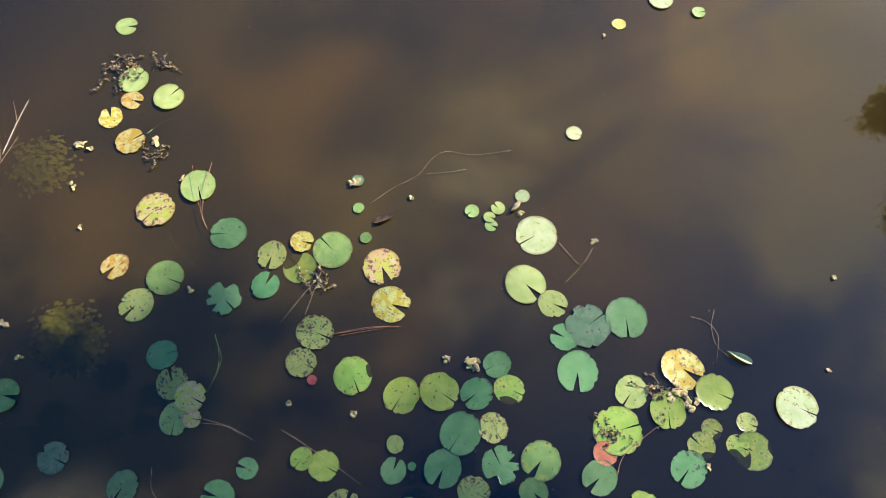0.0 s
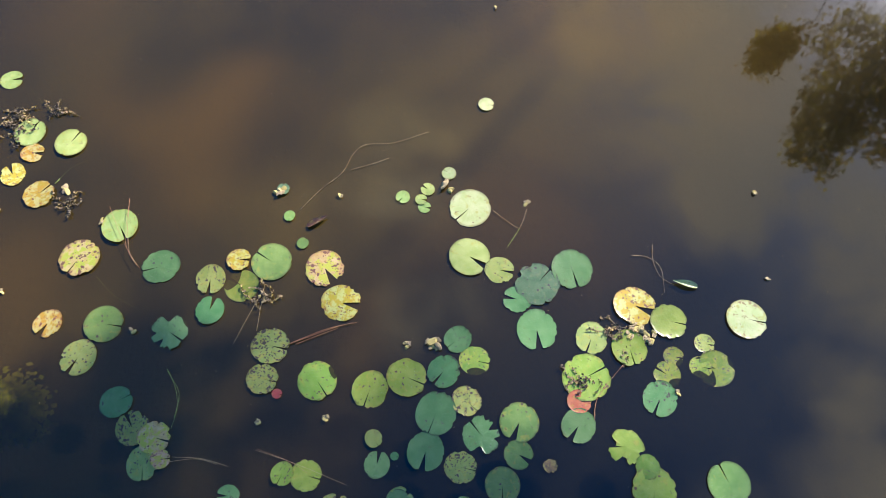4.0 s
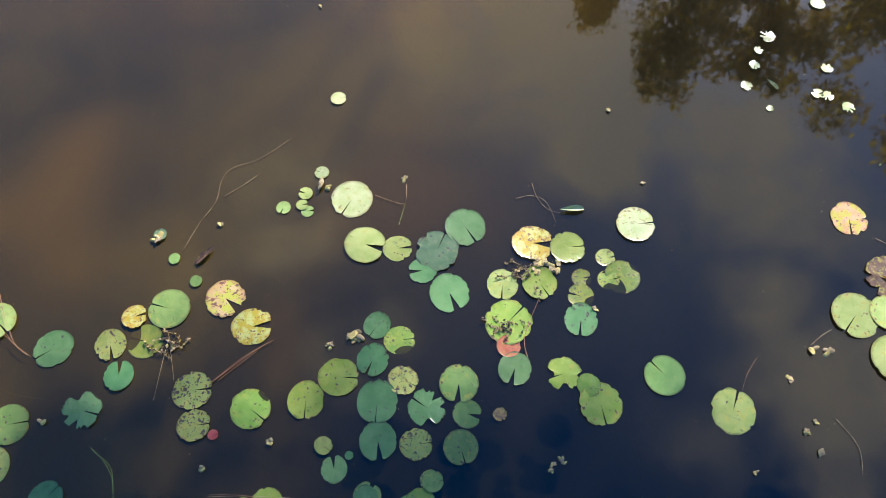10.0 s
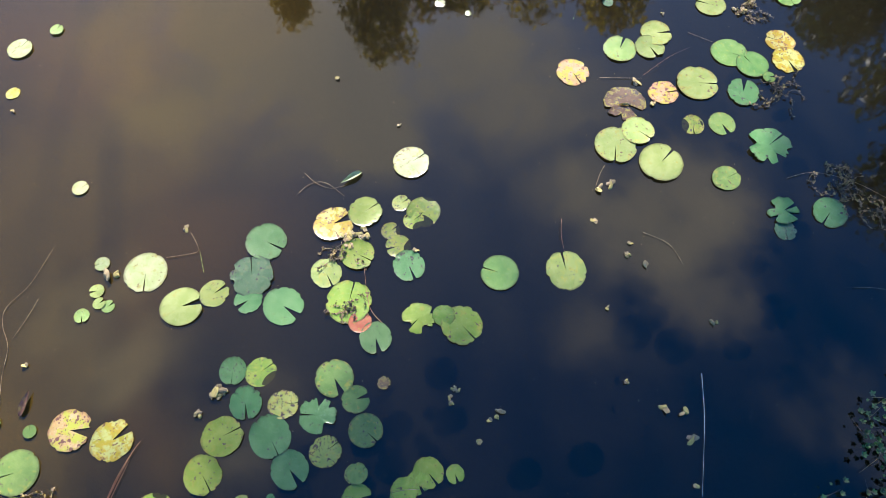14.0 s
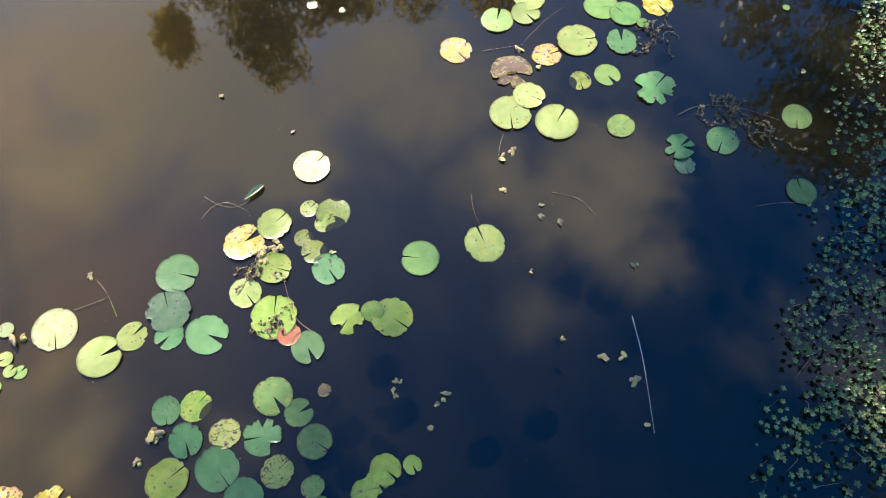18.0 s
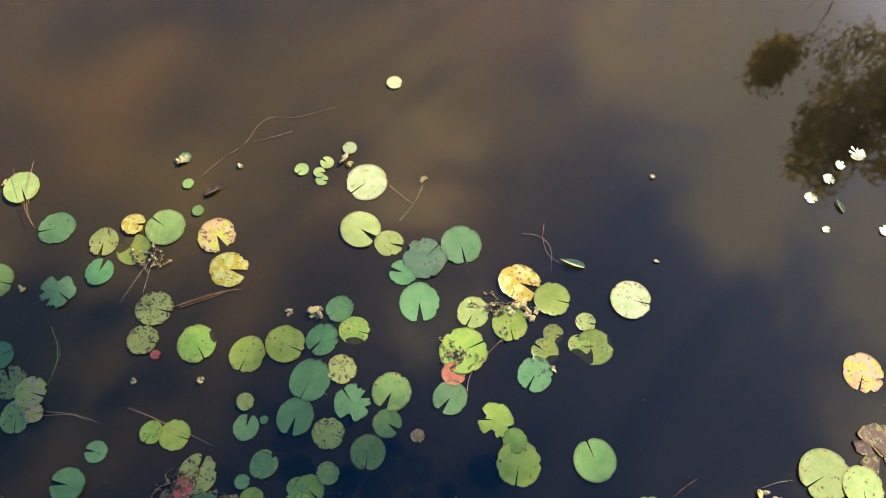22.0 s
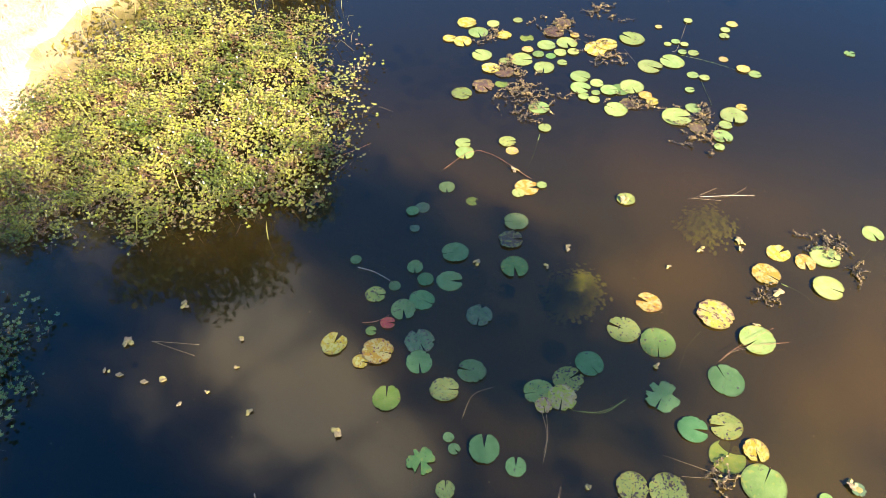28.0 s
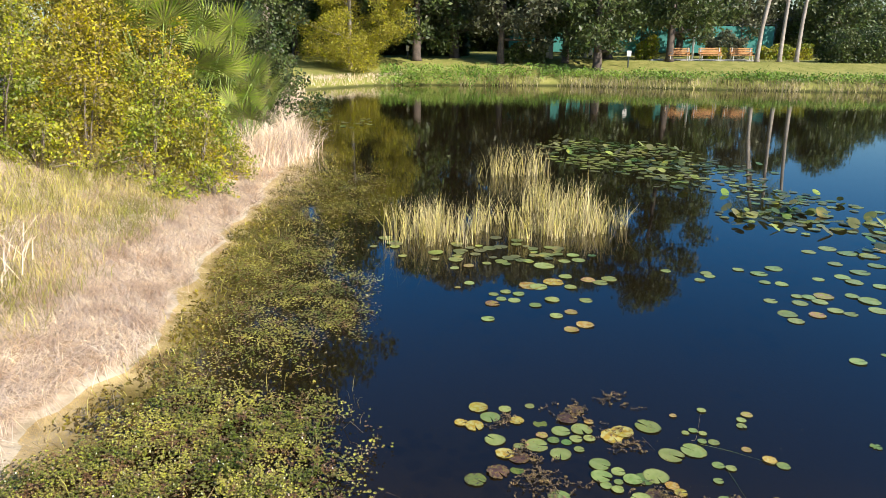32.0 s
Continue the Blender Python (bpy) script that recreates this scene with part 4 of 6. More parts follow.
lay_pads("at the shaded turn", [
    ("l", 1.68, -3.55, 0.093, 134), ("y", 1.34, -3.49, 0.128, -128), ("l", 1.24, -3.71, 0.114, 25), ("s", 1.16, -3.94, 0.122, 123),
    ("s", 1.47, -4.03, 0.141, -128), ("g", 1.25, -4.13, 0.124, -170), ("g", 1.36, -4.24, 0.103, -128), ("g", 1.21, -4.41, 0.118, -128),
    ("g", 1.16, -4.32, 0.078, -128), ("l", 1.00, -4.56, 0.117, -95), ("l", 0.84, -4.43, 0.092, -128), ("k", 1.02, -4.22, 0.115, -128),
    ("l", 0.65, -3.79, 0.037, -155), ("s", 0.78, -4.66, 0.077, -128), ("s", 0.55, -4.39, 0.068, -128),
])
lay_pads("out on the sunny side", [
    ("c", 4.03, -0.30, 0.086, -78), ("l", 3.97, -0.56, 0.047, -78), ("y", 3.76, -0.04, 0.050, -78),
])

# ---- trees ----


def crown_points(g, clumps, per, size):
    """Leaf places in uneven clumps."""
    out = []
    for (x, y, z), r in clumps:
        n = int(per * r * r)
        d = unit(g.normal(size=(n, 3))) * (r * g.uniform(0.25, 1.0, (n, 1)) ** 0.6)
        d[:, 2] *= 0.7
        out.append(d + (x, y, z))
    return np.concatenate(out) + g.normal(size=(sum(len(o) for o in out), 3)) * size


def tree(name, label, at, height, spread_r, leaf, trunk_r=0.25, bark=None, per=110, leaf_size=0.13, seed=1, bare=0.3, clumps=26, droop=0.0, flat=0.35, fork=6, top=0.86, puff=1.0):
    """A tapered trunk that forks into limbs, each ending in clumps of leaves with gaps between them."""
    g = np.random.default_rng(seed)
    x, y = at
    z = float(ground_height(x, y)) - 0.05
    t = thing(name, label, "tree", "trees round the pond", at=(x, y, z))
    bark = bark or BARK
    lean = g.normal(size=2) * 0.04 * height
    trunk = [(lean[0] * s * s, lean[1] * s * s, height * 0.8 * s) for s in (0, 0.03, 0.25, 0.5, 0.75, 1.0)]
    part("trunk", tube("trunk", trunk, [trunk_r * 1.5, trunk_r * 1.1, trunk_r * 0.9, trunk_r * 0.7, trunk_r * 0.42, trunk_r * 0.12], bark, 9), t)
    balls = []
    for k in range(clumps):
        s = bare + (1 - bare) * (k + 0.5) / clumps
        a = 2.4 * k + g.uniform(-0.5, 0.5)
        wide = spread_r * math.sin(math.pi * min(1.0, 0.12 + top * (s - bare) / (1 - bare))) ** 0.6 * g.uniform(0.35, 1.0)
        p = (lean[0] * s + wide * math.cos(a), lean[1] * s + wide * math.sin(a), height * s - droop * wide + g.uniform(-0.3, 0.3))
        balls.append((p, spread_r * puff * g.uniform(0.17, 0.36)))
    for k in range(0, clumps, max(1, clumps // fork)):
        (px, py, pz), _ = balls[k]
        s = max(0.15, (pz / height - 0.16))
        root = (lean[0] * s * s, lean[1] * s * s, min(height * 0.74, max(height * 0.12, pz - height * 0.13)))
        mid = (0.5 * px, 0.5 * py, 0.45 * root[2] + 0.55 * pz)
        part("limb", tube("limb", [root, mid, (px, py, pz)], [trunk_r * 0.42, trunk_r * 0.27, trunk_r * 0.07], bark, 6), t)
    pts = crown_points(g, balls, per, leaf_size)
    part("crown", leaves("crown", pts, leaf_size, leaf, flat, 0.5, seed), t)
    return t


# tall near-shore trees: some seen mirrored in the water, some added to cast shade
tree("shore_tree", "tall olive-brown tree on the sunny shore", (11.7, -13.6), 15.2, 2.5, OLIVE_LEAF, 0.08, per=270, leaf_size=0.13, seed=3, clumps=54, bare=0.87, top=0.70, puff=0.8)
tree("shore_tree", "tall olive-brown tree on the sunny shore", (9.7, -17.5), 13.8, 4.0, OLIVE_LEAF, 0.30, per=380, leaf_size=0.12, seed=5, clumps=44, bare=0.34, top=0.7)
tree("shore_tree", "tall dark tree arching over the bank shrubs", (-8.8, 18.4), 14.8, 4.6, DARK_LEAF, 0.34, per=260, leaf_size=0.11, seed=14, clumps=60, bare=0.45, top=0.8)
# added tree: its narrow crown lays the straight shadow edge across the pads
tree("shore_tree", "tall slender tree with a narrow crown, added for its shade", (14.0, -10.98), 14.1, 0.60, OLIVE_LEAF, 0.05, per=520, leaf_size=0.10, seed=6, clumps=60, bare=0.885, top=0.75, puff=1.4, fork=1)
# added tree: crown set high to throw half-shade over the near water
tree("shore_tree", "very tall pine-like tree with a thin crown, added for shade", (19.95, -17.4), 19.5, 2.2, OLIVE_LEAF, 0.07, per=115, leaf_size=0.13, seed=4, clumps=44, bare=0.89, top=0.7, puff=1.05, fork=2)
# added tree: placed to shade the lower corner of the weed mat
tree("shore_tree", "tall olive-brown tree on the sunny shore", (13.9, -12.9), 16.6, 1.5, OLIVE_LEAF, 0.07, per=230, leaf_size=0.12, seed=9, clumps=44, bare=0.88, top=0.72, fork=2)
tree("shore_tree", "dark spreading tree beside the water", (-7.0, 28.5), 12.5, 4.2, DARK_LEAF, 0.25, per=240, leaf_size=0.11, seed=17, clumps=44, bare=0.50)
tree("shore_tree", "dark spreading tree behind the shaded bank", (2.0, -22.0), 14.0, 4.4, DARK_LEAF, 0.34, per=300, leaf_size=0.12, seed=8, clumps=44, bare=0.3)
tree("shore_tree", "dark spreading tree leaning over the bank", (-7.2, 0.8), 13.0, 3.0, DARK_LEAF, 0.33, per=240, leaf_size=0.11, seed=11, clumps=40, bare=0.46)
tree("shore_tree", "dark spreading tree on the shaded bank", (-5.0, -17.0), 13.0, 4.2, DARK_LEAF, 0.33, per=240, leaf_size=0.12, seed=12, clumps=36, bare=0.3)
tree("shore_tree", "tall olive-brown tree on the sunny shore", (22.0, -11.0), 12.0, 3.8, OLIVE_LEAF, 0.30, per=160, leaf_size=0.13, seed=15, clumps=32, bare=0.3)

DARK_BARK = surface("oak_bark", two_tone((0.045, 0.036, 0.028), (0.13, 0.10, 0.08), 3.0, fine=0.4), rough=0.95, bump=0.8, bump_scale=9.0)
# far shore: a belt of oaks, a gold cypress, palms
far_trees = [(-12.5, 62, 15, 5.0, "d"), (-7.0, 60, 15, 4.8, "d"), (-2.2, 57.5, 14, 4.4, "d"), (0.8, 60, 17, 4.6, "g"), (4.3, 57, 15, 4.4, "g"), (7.6, 60, 16, 4.4, "d"), (11.3, 54.5, 10.5, 3.4, "d"),
             (13.2, 60, 17, 4.8, "d"), (17.2, 56.5, 17, 4.6, "d"), (21.5, 68, 13, 4.6, "d"), (29, 72, 8.2, 3.8, "g"), (33.5, 74, 8.4, 3.8, "d"), (39.5, 74, 8.2, 4.0, "d"), (24.5, 75, 8.6, 3.8, "d"), (36, 68, 6.4, 3.6, "d"), (45, 62, 6.8, 3.8, "d"), (9.4, 57.5, 14, 4.0, "d"),
             (-17, 56, 14, 5.0, "d"), (-20, 45, 13, 5.0, "d"), (26, 80, 8, 4.0, "g"), (18, 80, 16, 5.0, "d"), (9, 78, 17, 5.0, "d"), (-1, 76, 17, 5.0, "d"), (-10, 74, 17, 5.0, "d"), (54, 60, 7, 4.0, "d")]
for k, (x, y, h, r, kind) in enumerate(far_trees):
    tree("oak_tree", "old dark oak with drooping grey moss in the park" if kind == "g" else "dark green shade tree in the park", (x, y), h, r, GREY_LEAF if kind == "g" else DARK_LEAF,
         0.26 + 0.03 * (k % 4), bark=DARK_BARK, per=190, leaf_size=0.17, seed=40 + k, bare=0.17, clumps=44, droop=0.3, fork=6)
tree("cypress_tree", "golden autumn cypress leaning over the water", (-6.7, 52.4), 9.5, 4.0, GOLD_LEAF, 0.16, bark=PALE_BARK, per=900, leaf_size=0.065, seed=77, bare=0.10, clumps=64, droop=0.25, flat=0.6, top=0.62, fork=12)


def palm(at, height, lean, seed, crown=True):
    g = np.random.default_rng(seed)
    x, y = at
    z = float(ground_height(x, y)) - 0.05
    t = thing("palm_tree", "tall slim palm with a bare grey trunk", "palm tree", "palms in the park", at=(x, y, z))
    pts = [(lean * s * s * height, 0.05 * lean * height * s, height * s) for s in (0, 0.04, 0.3, 0.6, 0.85, 1.0)]
    part("trunk", tube("trunk", pts, [0.24, 0.16, 0.135, 0.125, 0.12, 0.10], PALE_BARK, 10), t)
    top = np.array(pts[-1])
    for k in range(26):
        a, rise = 2.4 * k, g.uniform(-0.7, 1.0)
        d = np.array([math.cos(a), math.sin(a), 0])
        verts, faces = [], []
        for j in range(11):
            s = j / 10
            c = top + d * (1.9 * s) + np.array([0, 0, rise * s - 1.2 * s * s])
            for side in (-1, 1):
                tip = c + np.cross(d, (0, 0, 1)) * side * 0.5 * math.sin(0.3 + 2.7 * s) + d * 0.25 - np.array([0, 0, 0.25])
                b = len(verts)
                verts += [c, c + d * 0.10, tip]
                faces.append((b, b + 1, b + 2))
        part("frond", mesh_of("frond", verts, faces, FAN_LEAF), t)


palm((23.7, 56.0), 9.0, 0.14, 1)
palm((25.5, 56.2), 8.4, 0.03, 2)
palm((26.7, 56.0), 9.3, 0.06, 3)
palm((24.3, 57.5), 7.4, 0.16, 4)
palm((4.4, 57.6), 7.0, 0.05, 5)

# ---- the west bank: straw, grass, shrubs, palmetto ----


def scatter(n, x0, x1, y0, y1, keep, seed):
    g = np.random.default_rng(seed)
    x, y = g.uniform(x0, x1, n), g.uniform(y0, y1, n)
    d = shore_distance(x, y) + wobble(x, y) * 1.2
    ok = keep(x, y, d, g.uniform(0, 1, n))
    x, y = x[ok], y[ok]
    return np.stack([x, y, ground_height(x, y) - 0.01], 1)


def patchy(x, y, scale, seed):
    return 0.5 + 0.5 * np.sin(x * scale + seed) * np.sin(y * scale * 1.13 + 2.1 * seed) * 0.7 + 0.25 * np.sin(2.7 * scale * x - seed) * np.sin(3.1 * scale * y + seed)


straw = scatter(210000, -7.5, -3.2, 3.0, 23.0, lambda x, y, d, u: (d > np.where(y < 7.0, 0.22, 0.08)) & (d < 2.6) & (u < patchy(x, y, 1.7, 2.0) + 0.25), 22)
thing("dry_straw", "matted pale dry straw covering the sloping bank", "dry grass", kind="stuff", data=blades("dry_straw", straw, 0.40, 0.0042, STRAW, lean=0.5, seed=23, bend=(0.22, -0.8, 0), lie=0.42))
grass = scatter(105000, -11.0, -3.6, 5.0, 22.0, lambda x, y, d, u: (d > 1.0) & (d < 7.0) & (u < np.clip((d - 0.9) / 0.8, 0, 1) * (0.4 + 0.6 * patchy(x, y, 1.1, 4.0))), 24)
thing("bank_grass", "yellow-green seeding grass along the bank top", "grass", kind="stuff", data=blades("bank_grass", grass, 0.36, 0.004, GRASS, lean=0.65, seed=25))


def shrub(label, at, r, h, leaf, seed, per=1500, leaf_size=0.037, name="shrub"):
    g = np.random.default_rng(seed)
    x, y = at
    z = float(ground_height(x, y)) - 0.06
    t = thing(name, label, "shrub", "shrubs on the bank", at=(x, y, z))
    balls = []
    for k in range(26):
        a, s = 2.4 * k, (k + 0.5) / 26
        wide = r * g.uniform(0.35, 1.0) * (1.05 - 0.55 * s)
        p = (wide * math.cos(a), wide * math.sin(a), h * (0.12 + 0.80 * s))
        balls.append((p, r * g.uniform(0.16, 0.40)))
        if k % 3 == 0:
            part("branch", tube("branch", [(0.06 * math.cos(a), 0.06 * math.sin(a), 0), (0.55 * p[0], 0.55 * p[1], 0.6 * p[2]), p], [0.022, 0.015, 0.004], BARK, 5), t)
    part("foliage", leaves("foliage", crown_points(g, balls, per, leaf_size), leaf_size, leaf, 0.3, 0.55, seed), t)
    return t


YELLOW_LEAF = leaf_material("vine_leaf", (0.24, 0.22, 0.03), (0.46, 0.36, 0.04))
shrub_rows = [(-8.0, 12.8, 1.2, 2.2, 0), (-6.9, 13.6, 1.1, 2.3, 1), (-5.9, 14.2, 0.9, 1.7, 0), (-8.6, 14.2, 1.5, 3.4, 0), (-7.4, 15.2, 1.4, 3.4, 1), (-6.3, 15.4, 1.1, 2.5, 0), (-9.8, 13.0, 1.5, 3.4, 1),
              (-5.3, 15.2, 0.8, 1.5, 1), (-5.6, 16.3, 1.0, 2.1, 0), (-5.0, 16.4, 0.7, 1.2, 0), (-7.0, 17.0, 1.5, 3.6, 1), (-10.2, 15.5, 1.9, 4.6, 0), (-8.8, 17.0, 1.9, 4.8, 1), (-9.2, 11.6, 1.2, 1.9, 1),
              (-10.6, 11.2, 1.5, 2.6, 0), (-4.75, 14.3, 0.5, 0.8, 0), (-11.8, 13.6, 1.8, 4.2, 1), (-10.4, 19.0, 2.0, 5.2, 0), (-5.3, 13.4, 0.45, 0.6, 0), (-7.2, 12.6, 0.7, 1.1, 0)]
for k, (x, y, r, h, c) in enumerate(shrub_rows):
    shrub("yellowing vine-tangled shrub on the grassy bank" if c else "sunlit green shrub with yellowing leaves", (x, y), r, h, YELLOW_LEAF if c else BUSH_LEAF, 100 + k)
for k, (x, y, r, h) in enumerate([(-8.2, 21.0, 1.9, 4.6), (-6.3, 25.2, 2.0, 6.2), (-8.4, 26.0, 2.4, 7.0), (-7.2, 26.8, 1.7, 4.0), (-9.5, 29.0, 2.4, 5.6), (-8.6, 33.0, 1.9, 3.4)]):
    shrub("dark green dense shrub beside the water", (x, y), r, h, DARK_LEAF, 140 + k, per=900, leaf_size=0.065)


def palmetto(at, size, seed, lift=0.0):
    """A clump of stiff fan leaves on long stalks."""
    g = np.random.default_rng(seed)
    x, y = at
    t = thing("palmetto", "green saw palmetto clump with stiff fan leaves", "palm shrub", "palmettos on the bank", at=(x, y, float(ground_height(x, y)) - 0.05))
    for k in range(13):
        a, rise = 2.4 * k + g.uniform(-0.3, 0.3), g.uniform(0.5, 1.25)
        d = np.array([math.cos(a) * math.cos(rise), math.sin(a) * math.cos(rise), math.sin(rise)])
        end = d * size * g.uniform(0.7, 1.0) + (0, 0, lift)
        stalk = part("stalk", tube("stalk", [(0, 0, 0), tuple(end * 0.5 + np.array([0, 0, 0.1 * size])), tuple(end)], [0.016, 0.012, 0.008], GREEN_STEM, 5), t)
        side = unit(np.cross(d, (0, 0, 1)))
        verts, faces = [], []
        for j in range(25):
            f = (j / 24 - 0.5) * 3.9
            ray = d * math.cos(f) * 0.9 + side * math.sin(f) + np.array([0, 0, 0.10])
            tip = end + unit(ray) * size * 0.52 * (0.75 + 0.25 * math.cos(f)) - np.array([0, 0, 0.12 * size * abs(f) / 1.8])
            w_ = unit(np.cross(ray, np.cross(d, side))) * 0.016 * size
            mid = end + (tip - end) * 0.55
            b = len(verts)
            verts += [end, mid + w_, tip, mid - w_]
            faces.append((b, b + 1, b + 2, b + 3))
        part("fan", mesh_of("fan", verts, faces, FAN_LEAF), stalk)


for k, (x, y, s, lift) in enumerate([(-7.3, 18.2, 1.8, 2.0), (-6.6, 18.9, 1.7, 1.4), (-6.0, 19.8, 1.6, 1.0), (-8.0, 19.4, 1.9, 2.6), (-6.9, 17.4, 1.5, 2.0), (-5.7, 21.0, 1.4, 0.8),
                                     (-8.2, 17.4, 1.8, 2.9), (-5.4, 19.2, 1.2, 0.5), (-6.3, 20.8, 1.6, 1.8)]):
    palmetto((x, y), s, 200 + k, lift)

# clumps of dry cane and cattail at the water's edge
for k, (x, y, n, h) in enumerate([(-4.8, 18.2, 460, 1.25), (-4.5, 19.4, 500, 1.35), (-5.1, 17.0, 360, 1.0), (-4.3, 20.6, 300, 1.1), (-4.9, 21.6, 300, 1.3), (-5.9, 8.4, 260, 0.6), (-5.6, 7.5, 240, 0.55)]):
    g = np.random.default_rng(300 + k)
    p = g.normal(size=(n, 3)) * (0.28, 0.34, 0)
    t = thing("dry_cane", "clump of pale dry cane leaning over the bank", "reed clump", "dry cane on the bank", at=(x, y, float(ground_height(x, y)) - 0.03))
    part("cane_tuft", blades("cane_tuft", p, 0.95 * h, 0.007, STRAW, lean=0.6, seed=310 + k), t, kind="stuff")

# ---- reeds standing in the water ----
reed_spots = [(-0.65, 12.0, 0.45, 240, 0.72), (-0.05, 11.9, 0.55, 340, 0.80), (0.45, 12.7, 0.5, 200, 0.72), (1.0, 13.0, 0.4, 110, 0.62), (1.75, 12.2, 0.42, 300, 0.66), (2.3, 12.4, 0.5, 340, 0.70), (2.6, 13.6, 0.6, 360, 0.85), (2.0, 14.2, 0.5, 220, 0.80),
              (1.4, 17.9, 0.5, 170, 0.9), (2.1, 18.2, 0.5, 170, 0.9), (-0.5, 13.0, 0.5, 180, 0.6), (2.95, 12.9, 0.35, 130, 0.6)]
for k, (x, y, r, n, h) in enumerate(reed_spots):
    g = np.random.default_rng(330 + k)
    n = int(0.72 * n)
    tuft = np.clip(g.normal(size=(9, 3)), -1.8, 1.8) * (r * 0.62, r * 0.55, 0)
    p = tuft[g.integers(0, 9, n)] + np.clip(g.normal(size=(n, 3)), -2, 2) * (r * 0.20, r * 0.18, 0)
    t = thing("reed_clump", "yellow-green rushes standing in shallow pond water", "reeds", "rushes in the pond", at=(x, y, -0.25))
    part("rush_tuft", blades("rush_tuft", p, 0.86 * h + 0.25, 0.0046, REED, lean=0.20, seed=340 + k), t, kind="stuff")

# ---- creeping weed mats along the west shore ----


def weed_mat(name, label, n, inside, x0, x1, y0, y1, seed, size=0.022, tall=0.12, leaf=None):
    """Rosettes of small leaves on low stems."""
    g = np.random.default_rng(seed)
    x, y = g.uniform(x0, x1, n), g.uniform(y0, y1, n)
    ok = g.uniform(0, 1, n) < inside(x, y)
    c = np.stack([x[ok], y[ok], 0.008 + tall * g.uniform(0, 1, ok.sum()) ** 1.2 * (0.3 + 0.7 * patchy(x[ok], y[ok], 4.2, 6.0))], 1)
    m = thing(name, label, "water weed", kind="stuff", data=None)
    k = 5
    a = np.repeat(g.uniform(0, 6.3, len(c)), k) + np.tile(np.arange(k) * 2 * np.pi / k, len(c))
    tilt = np.repeat(g.uniform(0.2, 1.3, len(c)), k)
    lean = np.repeat(g.normal(size=(len(c), 2)) * 0.25, k, 0)
    d = unit(np.stack([np.cos(a) + lean[:, 0], np.sin(a) + lean[:, 1], tilt], 1))
    s = np.repeat(size * g.uniform(0.5, 1.3, len(c)), k)[:, None]
    root = np.repeat(c, k, 0)
    side = unit(np.cross(d, (0, 0, 1.0))) * s * 0.36
    verts = np.stack([root, root + d * s * 0.6 + side, root + d * s * 1.15, root + d * s * 0.6 - side], 1).reshape(-1, 3)
    part("rosettes", sheet_of("rosettes", verts, np.arange(len(verts)).reshape(-1, 4), leaf or MAT_LEAF), m)
    few = c[:: 5].copy()
    few[:, 2] = -0.03
    part("stems", blades("stems", few, 0.11, 0.0022, MAT_STEM, lean=0.8, seed=seed + 1), m)
    return m


def soft(v, lo, hi):
    return np.clip((v - lo) / (hi - lo), 0, 1)


def lobe(x, y, cx, cy, rx, ry, turn=0.0):
    c, s = math.cos(turn), math.sin(turn)
    u, v = ((x - cx) * c + (y - cy) * s) / rx, (-(x - cx) * s + (y - cy) * c) / ry
    a = np.arctan2(v, u)
    edge = 1 + 0.10 * np.sin(5 * a + cx) + 0.07 * np.sin(11 * a + cy)
    return soft(edge - np.hypot(u, v), -0.06, 0.42)


def near_mat(x, y):
    d = shore_distance(x, y)
    v = np.maximum(lobe(x, y, -2.05, 4.85, 1.25, 1.60), lobe(x, y, -3.0, 3.9, 0.9, 0.8))
    v = np.maximum(v, lobe(x, y, -1.35, 4.3, 0.72, 1.0))
    v = np.maximum(v, 0.16 * lobe(x, y, -0.95, 4.9, 0.55, 1.2) * (patchy(x, y, 7.0, 4.0) > 0.5))
    thin = 0.18 + 0.82 * soft(patchy(x, y, 6.5, 1.0), 0.25, 0.62)
    return v * thin * (d < 0.02)


def far_mat(x, y):
    d = shore_distance(x, y)
    v = np.maximum(lobe(x, y, -1.8, 8.6, 1.0, 1.6), 0.8 * lobe(x, y, -2.4, 10.6, 1.0, 2.0))
    v = np.maximum(v, 0.55 * lobe(x, y, -2.3, 7.2, 1.0, 1.1))
    v = np.maximum(v, 0.30 * lobe(x, y, -2.5, 15.2, 1.4, 3.4))
    return v * (0.2 + 0.8 * soft(patchy(x, y, 3.4, 2.0), 0.3, 0.65)) * (d < -0.05)


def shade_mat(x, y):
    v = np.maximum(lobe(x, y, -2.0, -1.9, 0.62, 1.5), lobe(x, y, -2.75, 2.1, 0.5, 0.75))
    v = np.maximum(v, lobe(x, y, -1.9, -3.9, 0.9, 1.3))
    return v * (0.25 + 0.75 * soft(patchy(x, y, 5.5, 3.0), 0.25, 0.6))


weed_mat("weed_mat", "dense sunlit mat of creeping water weed", 135000, near_mat, -4.2, -0.2, 2.6, 6.9, 400, 0.0160, 0.16)
weed_mat("weed_mat", "loose mat of creeping weed in shallow water", 115000, far_mat, -4.2, -0.6, 5.8, 18.8, 410, 0.015)
weed_mat("weed_mat", "creeping water weed with the shade in its leaf colour", 26000, shade_mat, -3.6, -1.3, -5.8, 3.0, 420, 0.018, leaf=SHADED_WEED)

